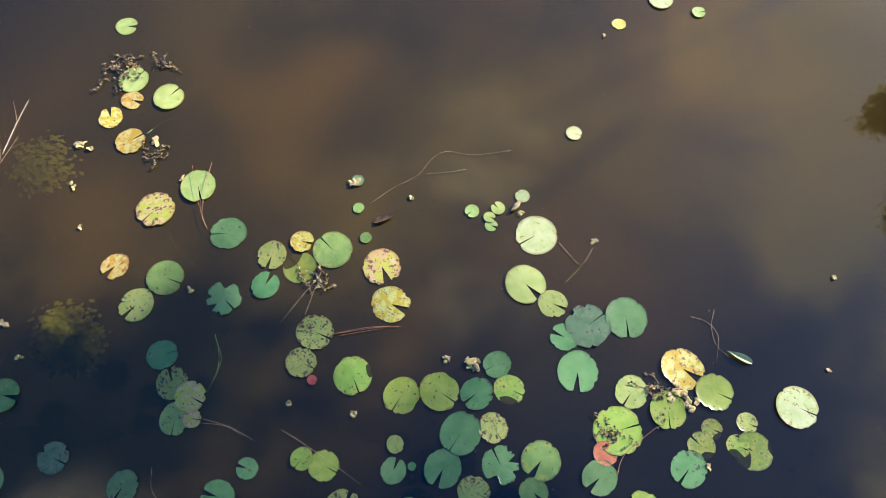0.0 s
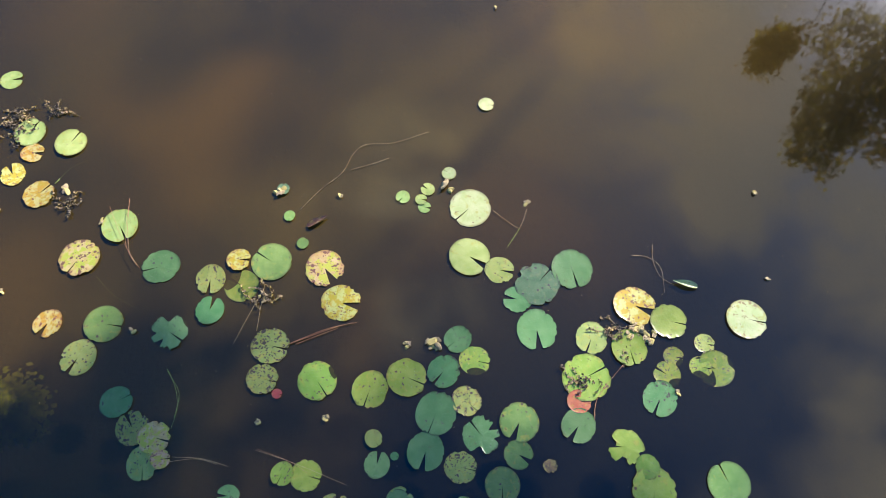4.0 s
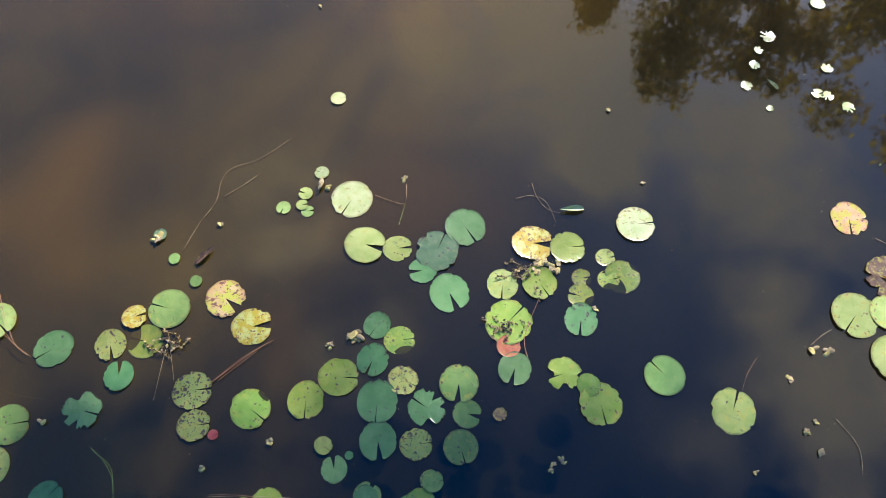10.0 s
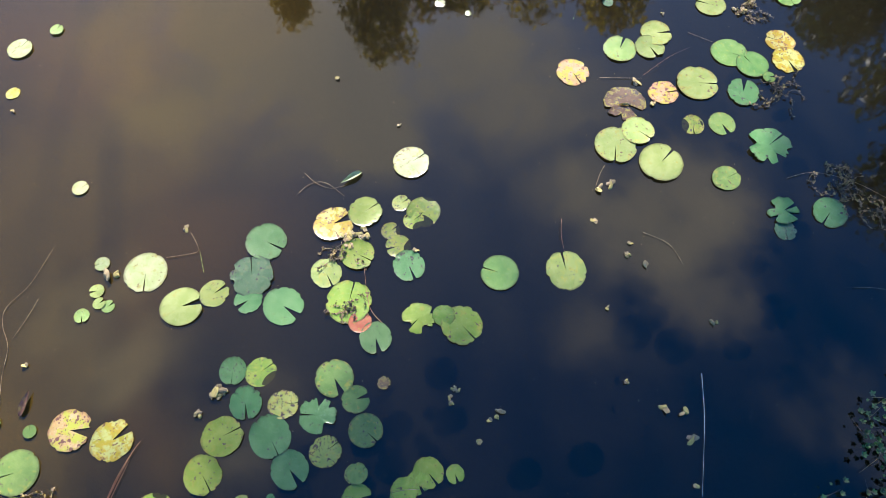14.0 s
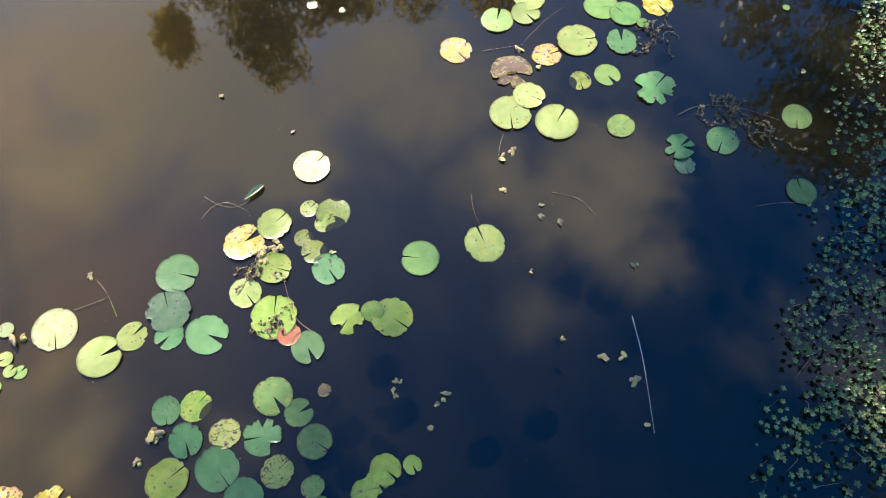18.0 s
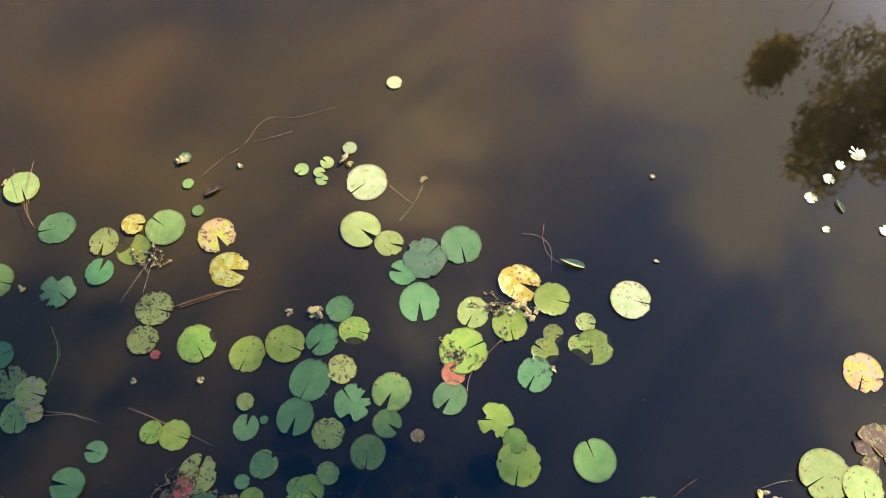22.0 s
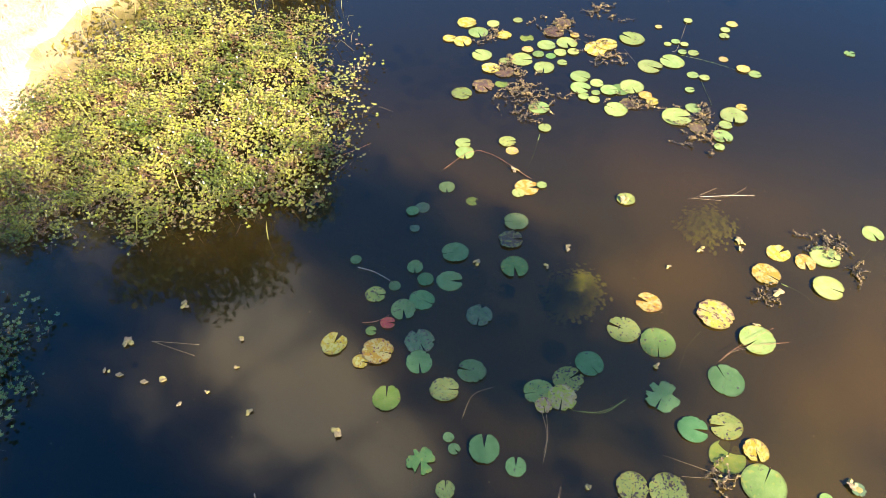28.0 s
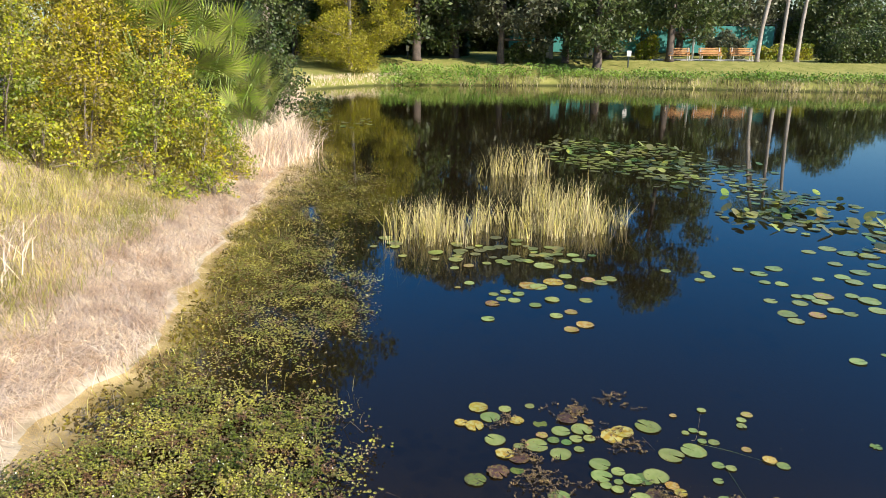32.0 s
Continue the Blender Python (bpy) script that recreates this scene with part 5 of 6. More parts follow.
# drowned weed and algae between the mats and the bank
bed = scatter(48000, -4.4, -0.9, 5.6, 19.0, lambda x, y, d, u: (d < -0.12) & (u < np.clip(1.15 - (x + 3.6) / 2.4, 0, 1) * (0.25 + 0.75 * patchy(x, y, 2.2, 5.0))), 430)
bed[:, 2] = -0.05 + 0.05 * np.random.default_rng(431).uniform(0, 1, len(bed))
BED_WEED = surface("drowned_weed", two_tone((0.10, 0.085, 0.025), (0.30, 0.24, 0.065), 1.5, per_piece=0.9), rough=0.7)
thing("drowned_weed", "olive-brown drowned weed in clear shallows", "water weed", kind="stuff", data=leaves("drowned_weed", bed, 0.035, BED_WEED, 0.45, 0.4, 432))
edge_grass = scatter(5200, -4.6, -1.2, 6.0, 20.0, lambda x, y, d, u: (d < 0.05) & (d > -1.5) & (u < 0.10 + 0.35 * (patchy(x, y, 2.6, 9.0) > 0.72)), 433)
edge_grass[:, 2] = -0.04
mat_grass = scatter(2600, -4.2, -0.8, 3.2, 6.4, lambda x, y, d, u: (d < -0.1) & (u < 0.07 + 0.18 * (patchy(x, y, 3.1, 7.0) > 0.75)), 435)
mat_grass[:, 2] = 0.0
thing("water_grass", "thin yellow-green grass blades rising from the weed mat", "grass", kind="stuff", data=blades("water_grass", mat_grass, 0.20, 0.0032, GRASS, lean=0.55, seed=436))
thing("water_grass", "sparse thin green grass standing in the shallows", "grass", kind="stuff", data=blades("water_grass", edge_grass, 0.22, 0.004, GRASS, lean=0.5, seed=434))

# ---- strands, litter and weed afloat ----
STRAND = {
    "stem": ("stem", "thin pale brown dead stem floating on the water", TWIG, 0.0028), "needle": ("pine_needle", "reddish pine needle lying across a leaf", RED_STEM, 0.0022),
    "red": ("stem", "red-brown lily stalk floating on the water", RED_STEM, 0.0050), "gold": ("stem", "golden curled stalk floating on the water", TWIG, 0.003),
    "green": ("stem", "thin dark green stalk at the water surface", GREEN_STEM, 0.0025), "yellow": ("stem", "yellow-green lily stalk slanting into the water", GREEN_STEM, 0.005),
    "sunk": ("stem", "dim lily stalk just under the surface", GREEN_STEM, 0.004), "white": ("reed_stalk", "bleached dry reed stalk floating", STRAW, 0.0045),
    "grass": ("grass_blade", "fresh green water grass blade, bent over", GREEN_STEM, 0.0075), "twig": ("twig", "dead brown twig standing in the pond", TWIG, 0.005)}


def strand(kind, *way):
    name, label, material, r = STRAND[kind]
    pts = []
    for i in range(len(way) - 1):
        p0, p1, p2, p3 = (np.array(way[max(0, min(len(way) - 1, j))]) for j in (i - 1, i, i + 1, i + 2))
        for s in (0, 0.25, 0.5, 0.75):
            pts.append(0.5 * (2 * p1 + (p2 - p0) * s + (2 * p0 - 5 * p1 + 4 * p2 - p3) * s * s + (3 * p1 - p0 - 3 * p2 + p3) * s ** 3))
    pts.append(np.array(way[-1]))
    n = len(pts)
    lift = {"sunk": -0.03, "needle": 0.036, "red": 0.012, "grass": 0.03, "twig": 0.02}.get(kind, 0.008)
    rise = {"grass": 0.07, "twig": 0.05}.get(kind, 0.0)
    path = [(p[0], p[1], lift + rise * math.sin(math.pi * i / (n - 1)) - (0.05 * i / (n - 1) if kind in ("yellow", "sunk") else 0)) for i, p in enumerate(pts)]
    radii = [r * (1.0 - 0.5 * i / (n - 1)) * (0.42 + 0.25 * noise.noise((i * 0.9, way[0][0] * 9, 0))) for i in range(n)]
    c = np.mean(path, 0)
    thing(name, label, name.replace("_", " "), "strands on the pond", at=tuple(c), data=tube(name, [tuple(np.array(p) - c) for p in path], radii, material, 5))


def litter_mesh(seed):
    """A crumpled scrap of dead leaf or bud."""
    g = random.Random(seed)
    bm = bmesh.new()
    for _ in range(g.randint(2, 4)):
        m = Matrix.Translation((g.uniform(-0.5, 0.5), g.uniform(-0.5, 0.5), g.uniform(0, 0.2))) @ Euler((g.uniform(-0.5, 0.5), g.uniform(-0.5, 0.5), g.uniform(0, 6))).to_matrix().to_4x4() @ Matrix.Diagonal((g.uniform(0.35, 0.8), g.uniform(0.25, 0.55), g.uniform(0.08, 0.3), 1))
        bmesh.ops.create_icosphere(bm, subdivisions=2, radius=1.0, matrix=m)
    for v in bm.verts:
        v.co += v.co * 0.55 * noise.noise(v.co * 2.2 + Vector((seed, 0, 0)))
    return from_bm("leaf_litter", bm, LITTER, False)


def curled_leaf(x, y, size, turn, material, label):
    """A young or dying leaf, folded along its middle and standing a little out of the water."""
    verts, faces = [], []
    for i in range(9):
        f = i / 8
        half = 0.55 * math.sin(math.pi * (0.08 + 0.92 * f) ** 0.8) * (1 - 0.25 * f)
        for q in (-1.0, -0.5, 0.0, 0.5, 1.0):
            verts.append((f * 2 - 1, q * half * 0.55, 0.10 + 0.5 * abs(q) ** 1.5 * half + 0.25 * f * f))
    for i in range(8):
        for q in range(4):
            b = i * 5 + q
            faces.append((b, b + 1, b + 6, b + 5))
    ob = thing("curled_leaf", label, "leaf", "litter on the pond", data=mesh_of("curled_leaf", verts, faces, material, True))
    ob.matrix_basis = pose(x, y, 0.0, 0, 0, turn) @ Matrix.Diagonal((size, size, size, 1))


LITTER_MESHES = [litter_mesh(s) for s in range(8)]


def lay_litter(rows):
    for k, (x, y, r) in enumerate(rows):
        ob = thing("leaf_litter", "crumpled tan scrap of dead leaf afloat", "leaf litter", "litter on the pond", data=LITTER_MESHES[(k * 5 + int(r * 900)) % 8])
        ob.matrix_basis = pose(x, y, 0.004 + 0.1 * r, 0, 0, 77 * k) @ Matrix.Diagonal((r, r, r, 1))


TANGLE = surface("rotting_weed", two_tone((0.06, 0.045, 0.03), (0.26, 0.17, 0.07), 9.0, per_piece=0.9), rough=0.7)


def weed_tangle(x, y, r, n):
    """Rotting brown water weed: bent, branching stems with small leaves in whorls, lying in the surface."""
    g = np.random.default_rng(int(1000 * (x + 10)) + n)
    t = thing("weed_tangle", "tangle of brown rotting water weed", "water weed", "weed tangles afloat", at=(x, y, 0))
    spots, verts, quads = [], [], []
    for k in range(max(6, n // 6)):
        p = g.normal(size=2) * r * 0.55
        a, bend = g.uniform(0, 6.28), g.normal() * 0.25
        for j in range(int(g.integers(6, 15))):
            a += bend + g.normal() * 0.35
            step = g.uniform(0.008, 0.017)
            q = p + step * np.array([math.cos(a), math.sin(a)])
            side = np.array([-math.sin(a), math.cos(a)]) * 0.0016
            z = 0.006 + 0.012 * max(0.0, math.sin(0.7 * j + k))
            b = len(verts)
            verts += [(*(p - side), z), (*(p + side), z), (*(q + side), z + 0.001), (*(q - side), z + 0.001)]
            quads.append((b, b + 1, b + 2, b + 3))
            if g.uniform() < 0.62:
                for m in range(int(g.integers(2, 5))):
                    spots.append((*(q + g.normal(size=2) * 0.006), z + g.uniform(0, 0.010)))
            p = q
    part("leaves", leaves("leaves", spots, 0.0085, TANGLE, 0.5, 0.6, n), t, kind="stuff")
    part("stem_mesh", sheet_of("stem_mesh", verts, quads, TANGLE), t, kind="stuff")


strand("stem", (2.10, 1.28), (2.24, 1.16), (2.35, 1.04), (2.48, 0.98), (2.55, 0.90), (2.56, 0.73), (2.64, 0.51))
strand("needle", (2.12, 2.40), (1.94, 2.31), (1.84, 2.25), (1.72, 2.16))
strand("needle", (2.17, 2.29), (1.97, 2.27), (1.82, 2.24))
strand("red", (1.27, 1.29), (1.37, 1.02), (1.39, 0.92))
strand("gold", (1.78, -0.66), (1.77, -0.75), (1.70, -0.82), (1.55, -0.82))
strand("green", (1.14, 1.93), (1.03, 1.87), (0.92, 1.85), (0.82, 1.87))
strand("gold", (0.65, 1.90), (0.67, 1.72), (0.64, 1.61))
strand("gold", (2.08, 0.13), (2.01, 0.05), (1.97, -0.02), (2.09, -0.07))
strand("green", (1.84, 0.06), (1.90, 0.02), (1.96, -0.02))
strand("stem", (1.60, 1.45), (1.47, 1.51), (1.28, 1.59))
strand("stem", (1.88, 3.58), (2.11, 3.55))
strand("stem", (2.11, 3.68), (1.92, 3.58))
strand("sunk", (1.70, 2.43), (1.59, 2.32), (1.51, 2.17))
strand("sunk", (3.02, 3.10), (2.82, 2.91))
strand("yellow", (2.29, 2.77), (2.41, 2.71), (2.48, 2.63))
strand("stem", (0.71, 1.42), (0.64, 1.21), (0.53, 0.94))
strand("red", (0.84, -0.35), (0.96, -0.38), (1.14, -0.54))
strand("needle", (0.43, -1.50), (0.37, -1.41), (0.29, -1.33))
strand("stem", (0.84, -2.54), (0.71, -2.64), (0.62, -2.71))
strand("needle", (0.62, -2.71), (0.57, -2.94), (0.50, -3.11))
strand("stem", (0.40, -1.83), (0.43, -1.92), (0.44, -1.99))
strand("gold", (0.01, -1.74), (-0.15, -1.77), (-0.28, -1.71))
strand("stem", (0.58, -3.24), (0.41, -3.27))
strand("stem", (0.57, -3.77), (0.47, -4.05), (0.40, -4.25))
strand("white", (-0.69, -1.21), (-0.81, -1.03), (-0.91, -0.85), (-1.01, -0.66))
strand("stem", (-0.48, -2.61), (-0.59, -2.75), (-0.81, -2.84), (-1.07, -2.86))
strand("stem", (-1.11, -2.19), (-1.22, -2.27), (-1.36, -2.34))
strand("grass", (-0.88, 0.73), (-0.81, 0.58), (-0.66, 0.44))
strand("grass", (-0.67, 0.65), (-0.58, 0.59), (-0.51, 0.48))
strand("twig", (-0.60, 1.00), (-0.53, 0.82), (-0.46, 0.58))
strand("grass", (-0.44, 0.73), (-0.44, 0.61), (-0.46, 0.51))
strand("grass", (-0.32, 0.46), (-0.09, 0.55), (0.13, 0.66))
strand("white", (-0.98, 1.19), (-0.87, 1.14), (-0.72, 1.01))
strand("white", (-0.88, 1.40), (-0.84, 1.25))
strand("twig", (0.11, 0.20), (0.21, 0.30))
strand("needle", (0.71, 1.40), (0.65, 1.24), (0.59, 1.14))
strand("red", (1.27, 1.29), (1.35, 1.10), (1.39, 0.94))
strand("gold", (0.68, 1.84), (0.67, 1.69), (0.63, 1.55))
strand("green", (0.88, 1.86), (1.01, 1.85), (1.13, 1.93))
strand("gold", (0.21, 1.83), (0.27, 1.97), (0.39, 2.02))
strand("stem", (1.35, 1.47), (1.49, 1.46), (1.63, 1.45))
strand("stem", (2.37, 0.99), (2.41, 0.86), (2.45, 0.76))
strand("white", (-0.46, 2.95), (-0.35, 2.91), (-0.24, 2.83))
strand("red", (-0.40, 2.49), (-0.31, 2.50), (-0.23, 2.55))
strand("stem", (-1.68, 2.37), (-1.39, 2.26))
strand("stem", (-1.68, 2.37), (-1.38, 2.34))
strand("needle", (1.75, 2.19), (1.89, 2.27), (2.17, 2.29))
strand("gold", (1.75, 2.19), (1.84, 2.25), (2.01, 2.28))
strand("white", (1.97, 3.59), (2.18, 3.60), (2.37, 3.60))
strand("stem", (2.16, 3.59), (2.25, 3.63), (2.34, 3.69))
strand("red", (0.12, 3.93), (0.40, 4.14), (0.77, 3.80))
strand("red", (0.53, 4.06), (0.65, 3.93), (0.75, 3.81))
strand("yellow", (0.88, 4.33), (0.82, 4.13), (0.76, 3.99))
strand("red", (-0.77, 4.04), (-0.61, 4.14), (-0.46, 4.24))
strand("stem", (1.77, 5.55), (1.83, 5.32))
strand("green", (2.23, 5.45), (2.50, 5.32), (2.83, 5.09))
strand("green", (2.34, 5.06), (2.34, 4.85), (2.34, 4.69))
strand("stem", (2.19, 5.50), (2.25, 5.55), (2.45, 6.02))
strand("stem", (0.60, -3.79), (0.52, -4.01), (0.45, -4.24))
strand("needle", (1.53, -3.63), (1.45, -3.70), (1.38, -3.75))
strand("stem", (1.56, -3.72), (1.47, -3.78), (1.37, -3.84))
strand("yellow", (1.26, -2.85), (1.29, -2.92), (1.32, -2.99))
strand("gold", (1.85, -0.79), (1.75, -0.78), (1.65, -0.81), (1.59, -0.89))
strand("red", (1.27, 1.25), (1.31, 1.15), (1.36, 1.02))
lay_litter([(2.12, 3.07, 0.032), (1.60, 2.92, 0.023), (0.79, 2.94, 0.028), (2.22, 1.39, 0.042), (2.19, 1.04, 0.027), (2.24, 0.40, 0.055), (1.26, 0.49, 0.050), (1.26, 0.64, 0.031), (0.85, 1.41, 0.024), (1.62, -1.42, 0.022), (3.64, 0.05, 0.019), (2.13, -0.08, 0.027), (2.26, 2.69, 0.039), (1.36, 2.15, 0.029), (2.03, 2.45, 0.028), (1.31, -0.58, 0.037), (1.35, -0.62, 0.037), (1.30, -0.67, 0.040), (1.27, -0.71, 0.030), (1.28, -0.61, 0.030), (1.34, -0.65, 0.028)])
lay_litter([(-0.50, 1.74, 0.046), (-1.65, 2.07, 0.030), (-1.89, 2.16, 0.027), (-1.54, 2.63, 0.032), (-1.41, 1.94, 0.023), (-1.26, 2.01, 0.020), (-0.99, 1.87, 0.030), (-0.94, 0.39, 0.037), (-1.25, 0.32, 0.022), (0.94, 3.10, 0.030), (1.84, 3.06, 0.026), (2.13, 3.15, 0.038), (0.86, 1.06, 0.028), (0.33, 2.98, 0.033), (-1.82, 2.36, 0.045), (-0.83, 1.26, 0.025), (-0.06, 0.35, 0.037), (-0.13, 1.08, 0.049), (0.07, 1.10, 0.043), (-0.17, 0.99, 0.036), (2.22, 1.42, 0.038)])
lay_litter([(0.27, -1.62, 0.026), (0.03, -1.64, 0.023), (-0.09, -1.21, 0.019), (-0.63, -0.91, 0.038), (-0.72, -0.97, 0.035), (0.03, -0.17, 0.023), (0.33, -1.91, 0.037), (0.64, -2.67, 0.040), (0.03, -0.35, 0.038), (0.05, -0.30, 0.026), (2.19, -1.45, 0.022), (0.45, -2.57, 0.025), (-0.10, -1.57, 0.032)])
lay_litter([(-1.10, -3.31, 0.032), (-0.84, -0.88, 0.038), (0.37, -1.83, 0.037), (-0.00, -1.56, 0.026), (-0.40, -0.92, 0.021), (-0.60, -1.51, 0.028), (-0.96, -0.68, 0.025)])
lay_litter([(1.22, -3.14, 0.033), (1.14, -3.83, 0.023), (0.81, -3.28, 0.018), (0.38, -3.65, 0.035), (0.37, -3.75, 0.032), (0.43, -3.63, 0.028), (0.92, -4.22, 0.034), (0.86, -4.21, 0.034)])
lay_litter([(1.35, -0.63, 0.029), (1.32, -0.65, 0.029), (1.28, -0.68, 0.026), (1.31, -0.72, 0.029), (1.38, -0.61, 0.026), (1.27, 0.52, 0.028), (1.28, 0.47, 0.028), (1.24, 0.51, 0.028), (1.24, 0.47, 0.025), (0.28, -0.26, 0.023), (0.30, -0.31, 0.023), (0.28, -0.32, 0.020), (0.26, -0.24, 0.020), (1.56, 1.46, 0.028), (1.53, 1.45, 0.028), (0.98, -0.82, 0.025)])
lay_litter([(-1.14, 2.38, 0.028), (-1.81, 2.12, 0.030), (-1.55, 2.10, 0.030), (-1.12, 2.18, 0.020), (-1.55, 2.66, 0.029), (1.43, 3.57, 0.049), (0.96, 3.11, 0.031), (2.15, 3.14, 0.034), (1.86, 3.09, 0.023), (0.65, 3.93, 0.038)])
weed_tangle(2.72, 3.09, 0.13, 140)
weed_tangle(2.79, 2.85, 0.06, 40)
weed_tangle(2.20, 2.66, 0.05, 30)
weed_tangle(-0.14, -3.20, 0.11, 90)
weed_tangle(-0.76, -2.77, 0.17, 150)
weed_tangle(-1.02, -2.74, 0.12, 70)
weed_tangle(-0.01, 1.11, 0.12, 160)
weed_tangle(0.10, 0.91, 0.15, 200)
weed_tangle(0.33, 1.09, 0.09, 90)
weed_tangle(-0.03, 0.70, 0.09, 80)
weed_tangle(0.38, -3.68, 0.09, 80)
weed_tangle(0.92, -4.19, 0.10, 80)
weed_tangle(1.44, -3.87, 0.09, 60)
weed_tangle(1.54, 1.45, 0.04, 30)
weed_tangle(1.31, -0.57, 0.08, 60)
weed_tangle(1.02, -0.32, 0.06, 50)
weed_tangle(1.20, 6.00, 0.16, 110)
weed_tangle(0.82, 4.91, 0.22, 220)
weed_tangle(0.72, 5.29, 0.15, 110)
weed_tangle(1.55, 5.51, 0.17, 130)
weed_tangle(2.09, 4.32, 0.20, 160)
weed_tangle(1.74, 4.74, 0.14, 90)
weed_tangle(0.57, 5.81, 0.13, 80)
weed_tangle(2.22, 4.58, 0.10, 60)
weed_tangle(1.63, 6.21, 0.14, 90)
weed_tangle(0.85, 4.71, 0.17, 130)

# specks of pollen, bubbles and seeds
g = np.random.default_rng(900)
n = 1500
p = np.stack([g.uniform(-2.4, 5.0, n), g.uniform(-4.5, 7.5, n), np.full(n, 0.003)], 1)
thing("specks", "tiny pale seeds and bubbles on the surface", "specks", kind="stuff", data=leaves("specks", p, 0.0028, LITTER, 0.8, 0.6, 901))


def sunken_weed(x, y, r, seed):
    g = np.random.default_rng(seed)
    p = g.normal(size=(int(6500 * r), 3)) * (r * 0.5, r * 0.5, 0.012)
    thing("sunken_weed", "yellow-green weed glowing under the water", "water weed", "sunken weed", at=(x, y, -0.085), data=leaves("sunken_weed", p, 0.017, ALGAE, 0.85, 0.8, seed))


sunken_weed(2.01, 3.42, 0.14, 60)
sunken_weed(0.92, 2.72, 0.13, 120)
sunken_weed(1.01, 2.84, 0.08, 95)
sunken_weed(1.97, 3.35, 0.13, 1255)
sunken_weed(0.98, 2.81, 0.15, 1020)
curled_leaf(1.60, -0.94, 0.075, 75, PAD["c"], "curled pale yellow-green young lily leaf")
curled_leaf(2.02, 1.17, 0.07, -60, PAD["b"], "dead dark brown leaf curled in the water")
curled_leaf(2.02, -2.55, 0.05, 20, PAD["c"], "curled pale lily leaf shining in the sun")
curled_leaf(0.60, -2.45, 0.04, 40, PAD["y"], "small orange-yellow fallen leaf afloat")

# ---- far lily field ----


def lily_field(label, n, shape, x0, x1, y0, y1, seed, stand, kinds="l"):
    """A crowd of small pads too far off to count, some with raised edges."""
    g = np.random.default_rng(seed)
    x, y = g.uniform(x0, x1, n), g.uniform(y0, y1, n)
    ok = g.uniform(0, 1, n) < shape(x, y)
    x, y = x[ok], y[ok]
    verts, faces = [], []
    for px, py in zip(x, y):
        r = g.uniform(0.06, 0.125)
        notch = g.uniform(0, 6.28)
        up = g.uniform(0, 1) < stand
        rise, lean = (g.uniform(0.03, 0.14), g.uniform(0.2, 0.9)) if up else (0.008 + g.uniform(0, 0.012), 0.02)
        b = len(verts)
        verts.append((px, py, rise))
        m = 13
        for k in range(m):
            a = notch + 0.12 + (2 * math.pi - 0.24) * k / (m - 1)
            q = r * (1 + 0.06 * math.sin(3 * a + px))
            verts.append((px + q * math.cos(a), py + q * math.sin(a), max(0.004, rise + lean * r * math.cos(a - notch - 2) * (1 if up else 0.3))))
        faces += [(b, b + 1 + k, b + 2 + k) for k in range(m - 1)]
    thing("lily_field", label, "lily pads", kind="stuff", data=sheet_of("lily_field", verts, faces, FIELD_PAD, True))


FIELD_PAD = surface("field_pad", two_tone((0.06, 0.10, 0.030), (0.26, 0.27, 0.075), 0.6, per_piece=1.0, third=(0.34, 0.28, 0.06), third_at=0.60), rough=0.3, through_light=0.1)
lily_field("broad drift of dark green lily pads far out", 4600, lambda x, y: np.maximum(lobe(x, y, 5.6, 20.5, 2.6, 4.6, 0.35), 0.8 * lobe(x, y, 7.2, 16.0, 1.2, 2.6, 0.5)) * 0.55, 2.0, 11.0, 13.0, 27.0, 500, 0.12)
lily_field("drift of raised and flat lily pads on open water", 1300, lambda x, y: np.maximum(lobe(x, y, 6.9, 13.4, 1.7, 1.1), lobe(x, y, 8.6, 12.2, 1.6, 1.6)) * 0.7, 4.0, 11.5, 10.0, 15.5, 501, 0.42)
lily_field("scattered lily pads at the foot of the rushes", 260, lambda x, y: lobe(x, y, 0.6, 11.2, 1.9, 0.7) * 0.5, -1.5, 3.0, 10.3, 12.0, 502, 0.0)
lily_field("small far raft of lily pads", 120, lambda x, y: lobe(x, y, -3.6, 28.5, 0.9, 2.0) * 0.6, -5.0, -2.0, 26.0, 31.0, 503, 0.1)

# ---- the park on the far shore ----
SHORE_GREEN = surface("shore_weed", two_tone((0.13, 0.24, 0.03), (0.28, 0.38, 0.07), 0.6, per_piece=0.7), rough=0.6, through_light=0.2)
SHORE_BROWN = surface("shore_sedge", two_tone((0.20, 0.17, 0.06), (0.50, 0.42, 0.22), 0.5, per_piece=0.8), rough=0.7, through_light=0.15)
edge = scatter(70000, -4.5, 46.0, 44.5, 55.0, lambda x, y, d, u: (d > np.where(x < 4.0, -0.35, 0.35)) & (d < 1.5) & (u < 0.30 + 0.7 * patchy(x, y, 0.8, 3.0)), 600)
high = 0.15 + 0.75 * np.random.default_rng(599).uniform(0, 1, (len(edge), 1)) * (0.55 + 0.45 * patchy(edge[:, :1], edge[:, 1:2], 1.3, 5.0)) * np.where(edge[:, :1] < 9.0, 1.0, 0.55)
weeds = np.repeat(edge + high * (0, 0, 1.0), 3, 0)
thing("shore_weeds", "bright green weeds along the top of the far bank", "weeds", kind="stuff", data=leaves("shore_weeds", weeds + np.random.default_rng(1).normal(size=weeds.shape) * 0.09, 0.075, SHORE_GREEN, 0.4, 0.5, 602))
fringe = scatter(60000, 1.0, 46.0, 44.5, 55.0, lambda x, y, d, u: (d > -0.35) & (d < 0.5) & (u < patchy(x, y, 0.9, 1.0) + 0.15 * (x > 8)), 601)
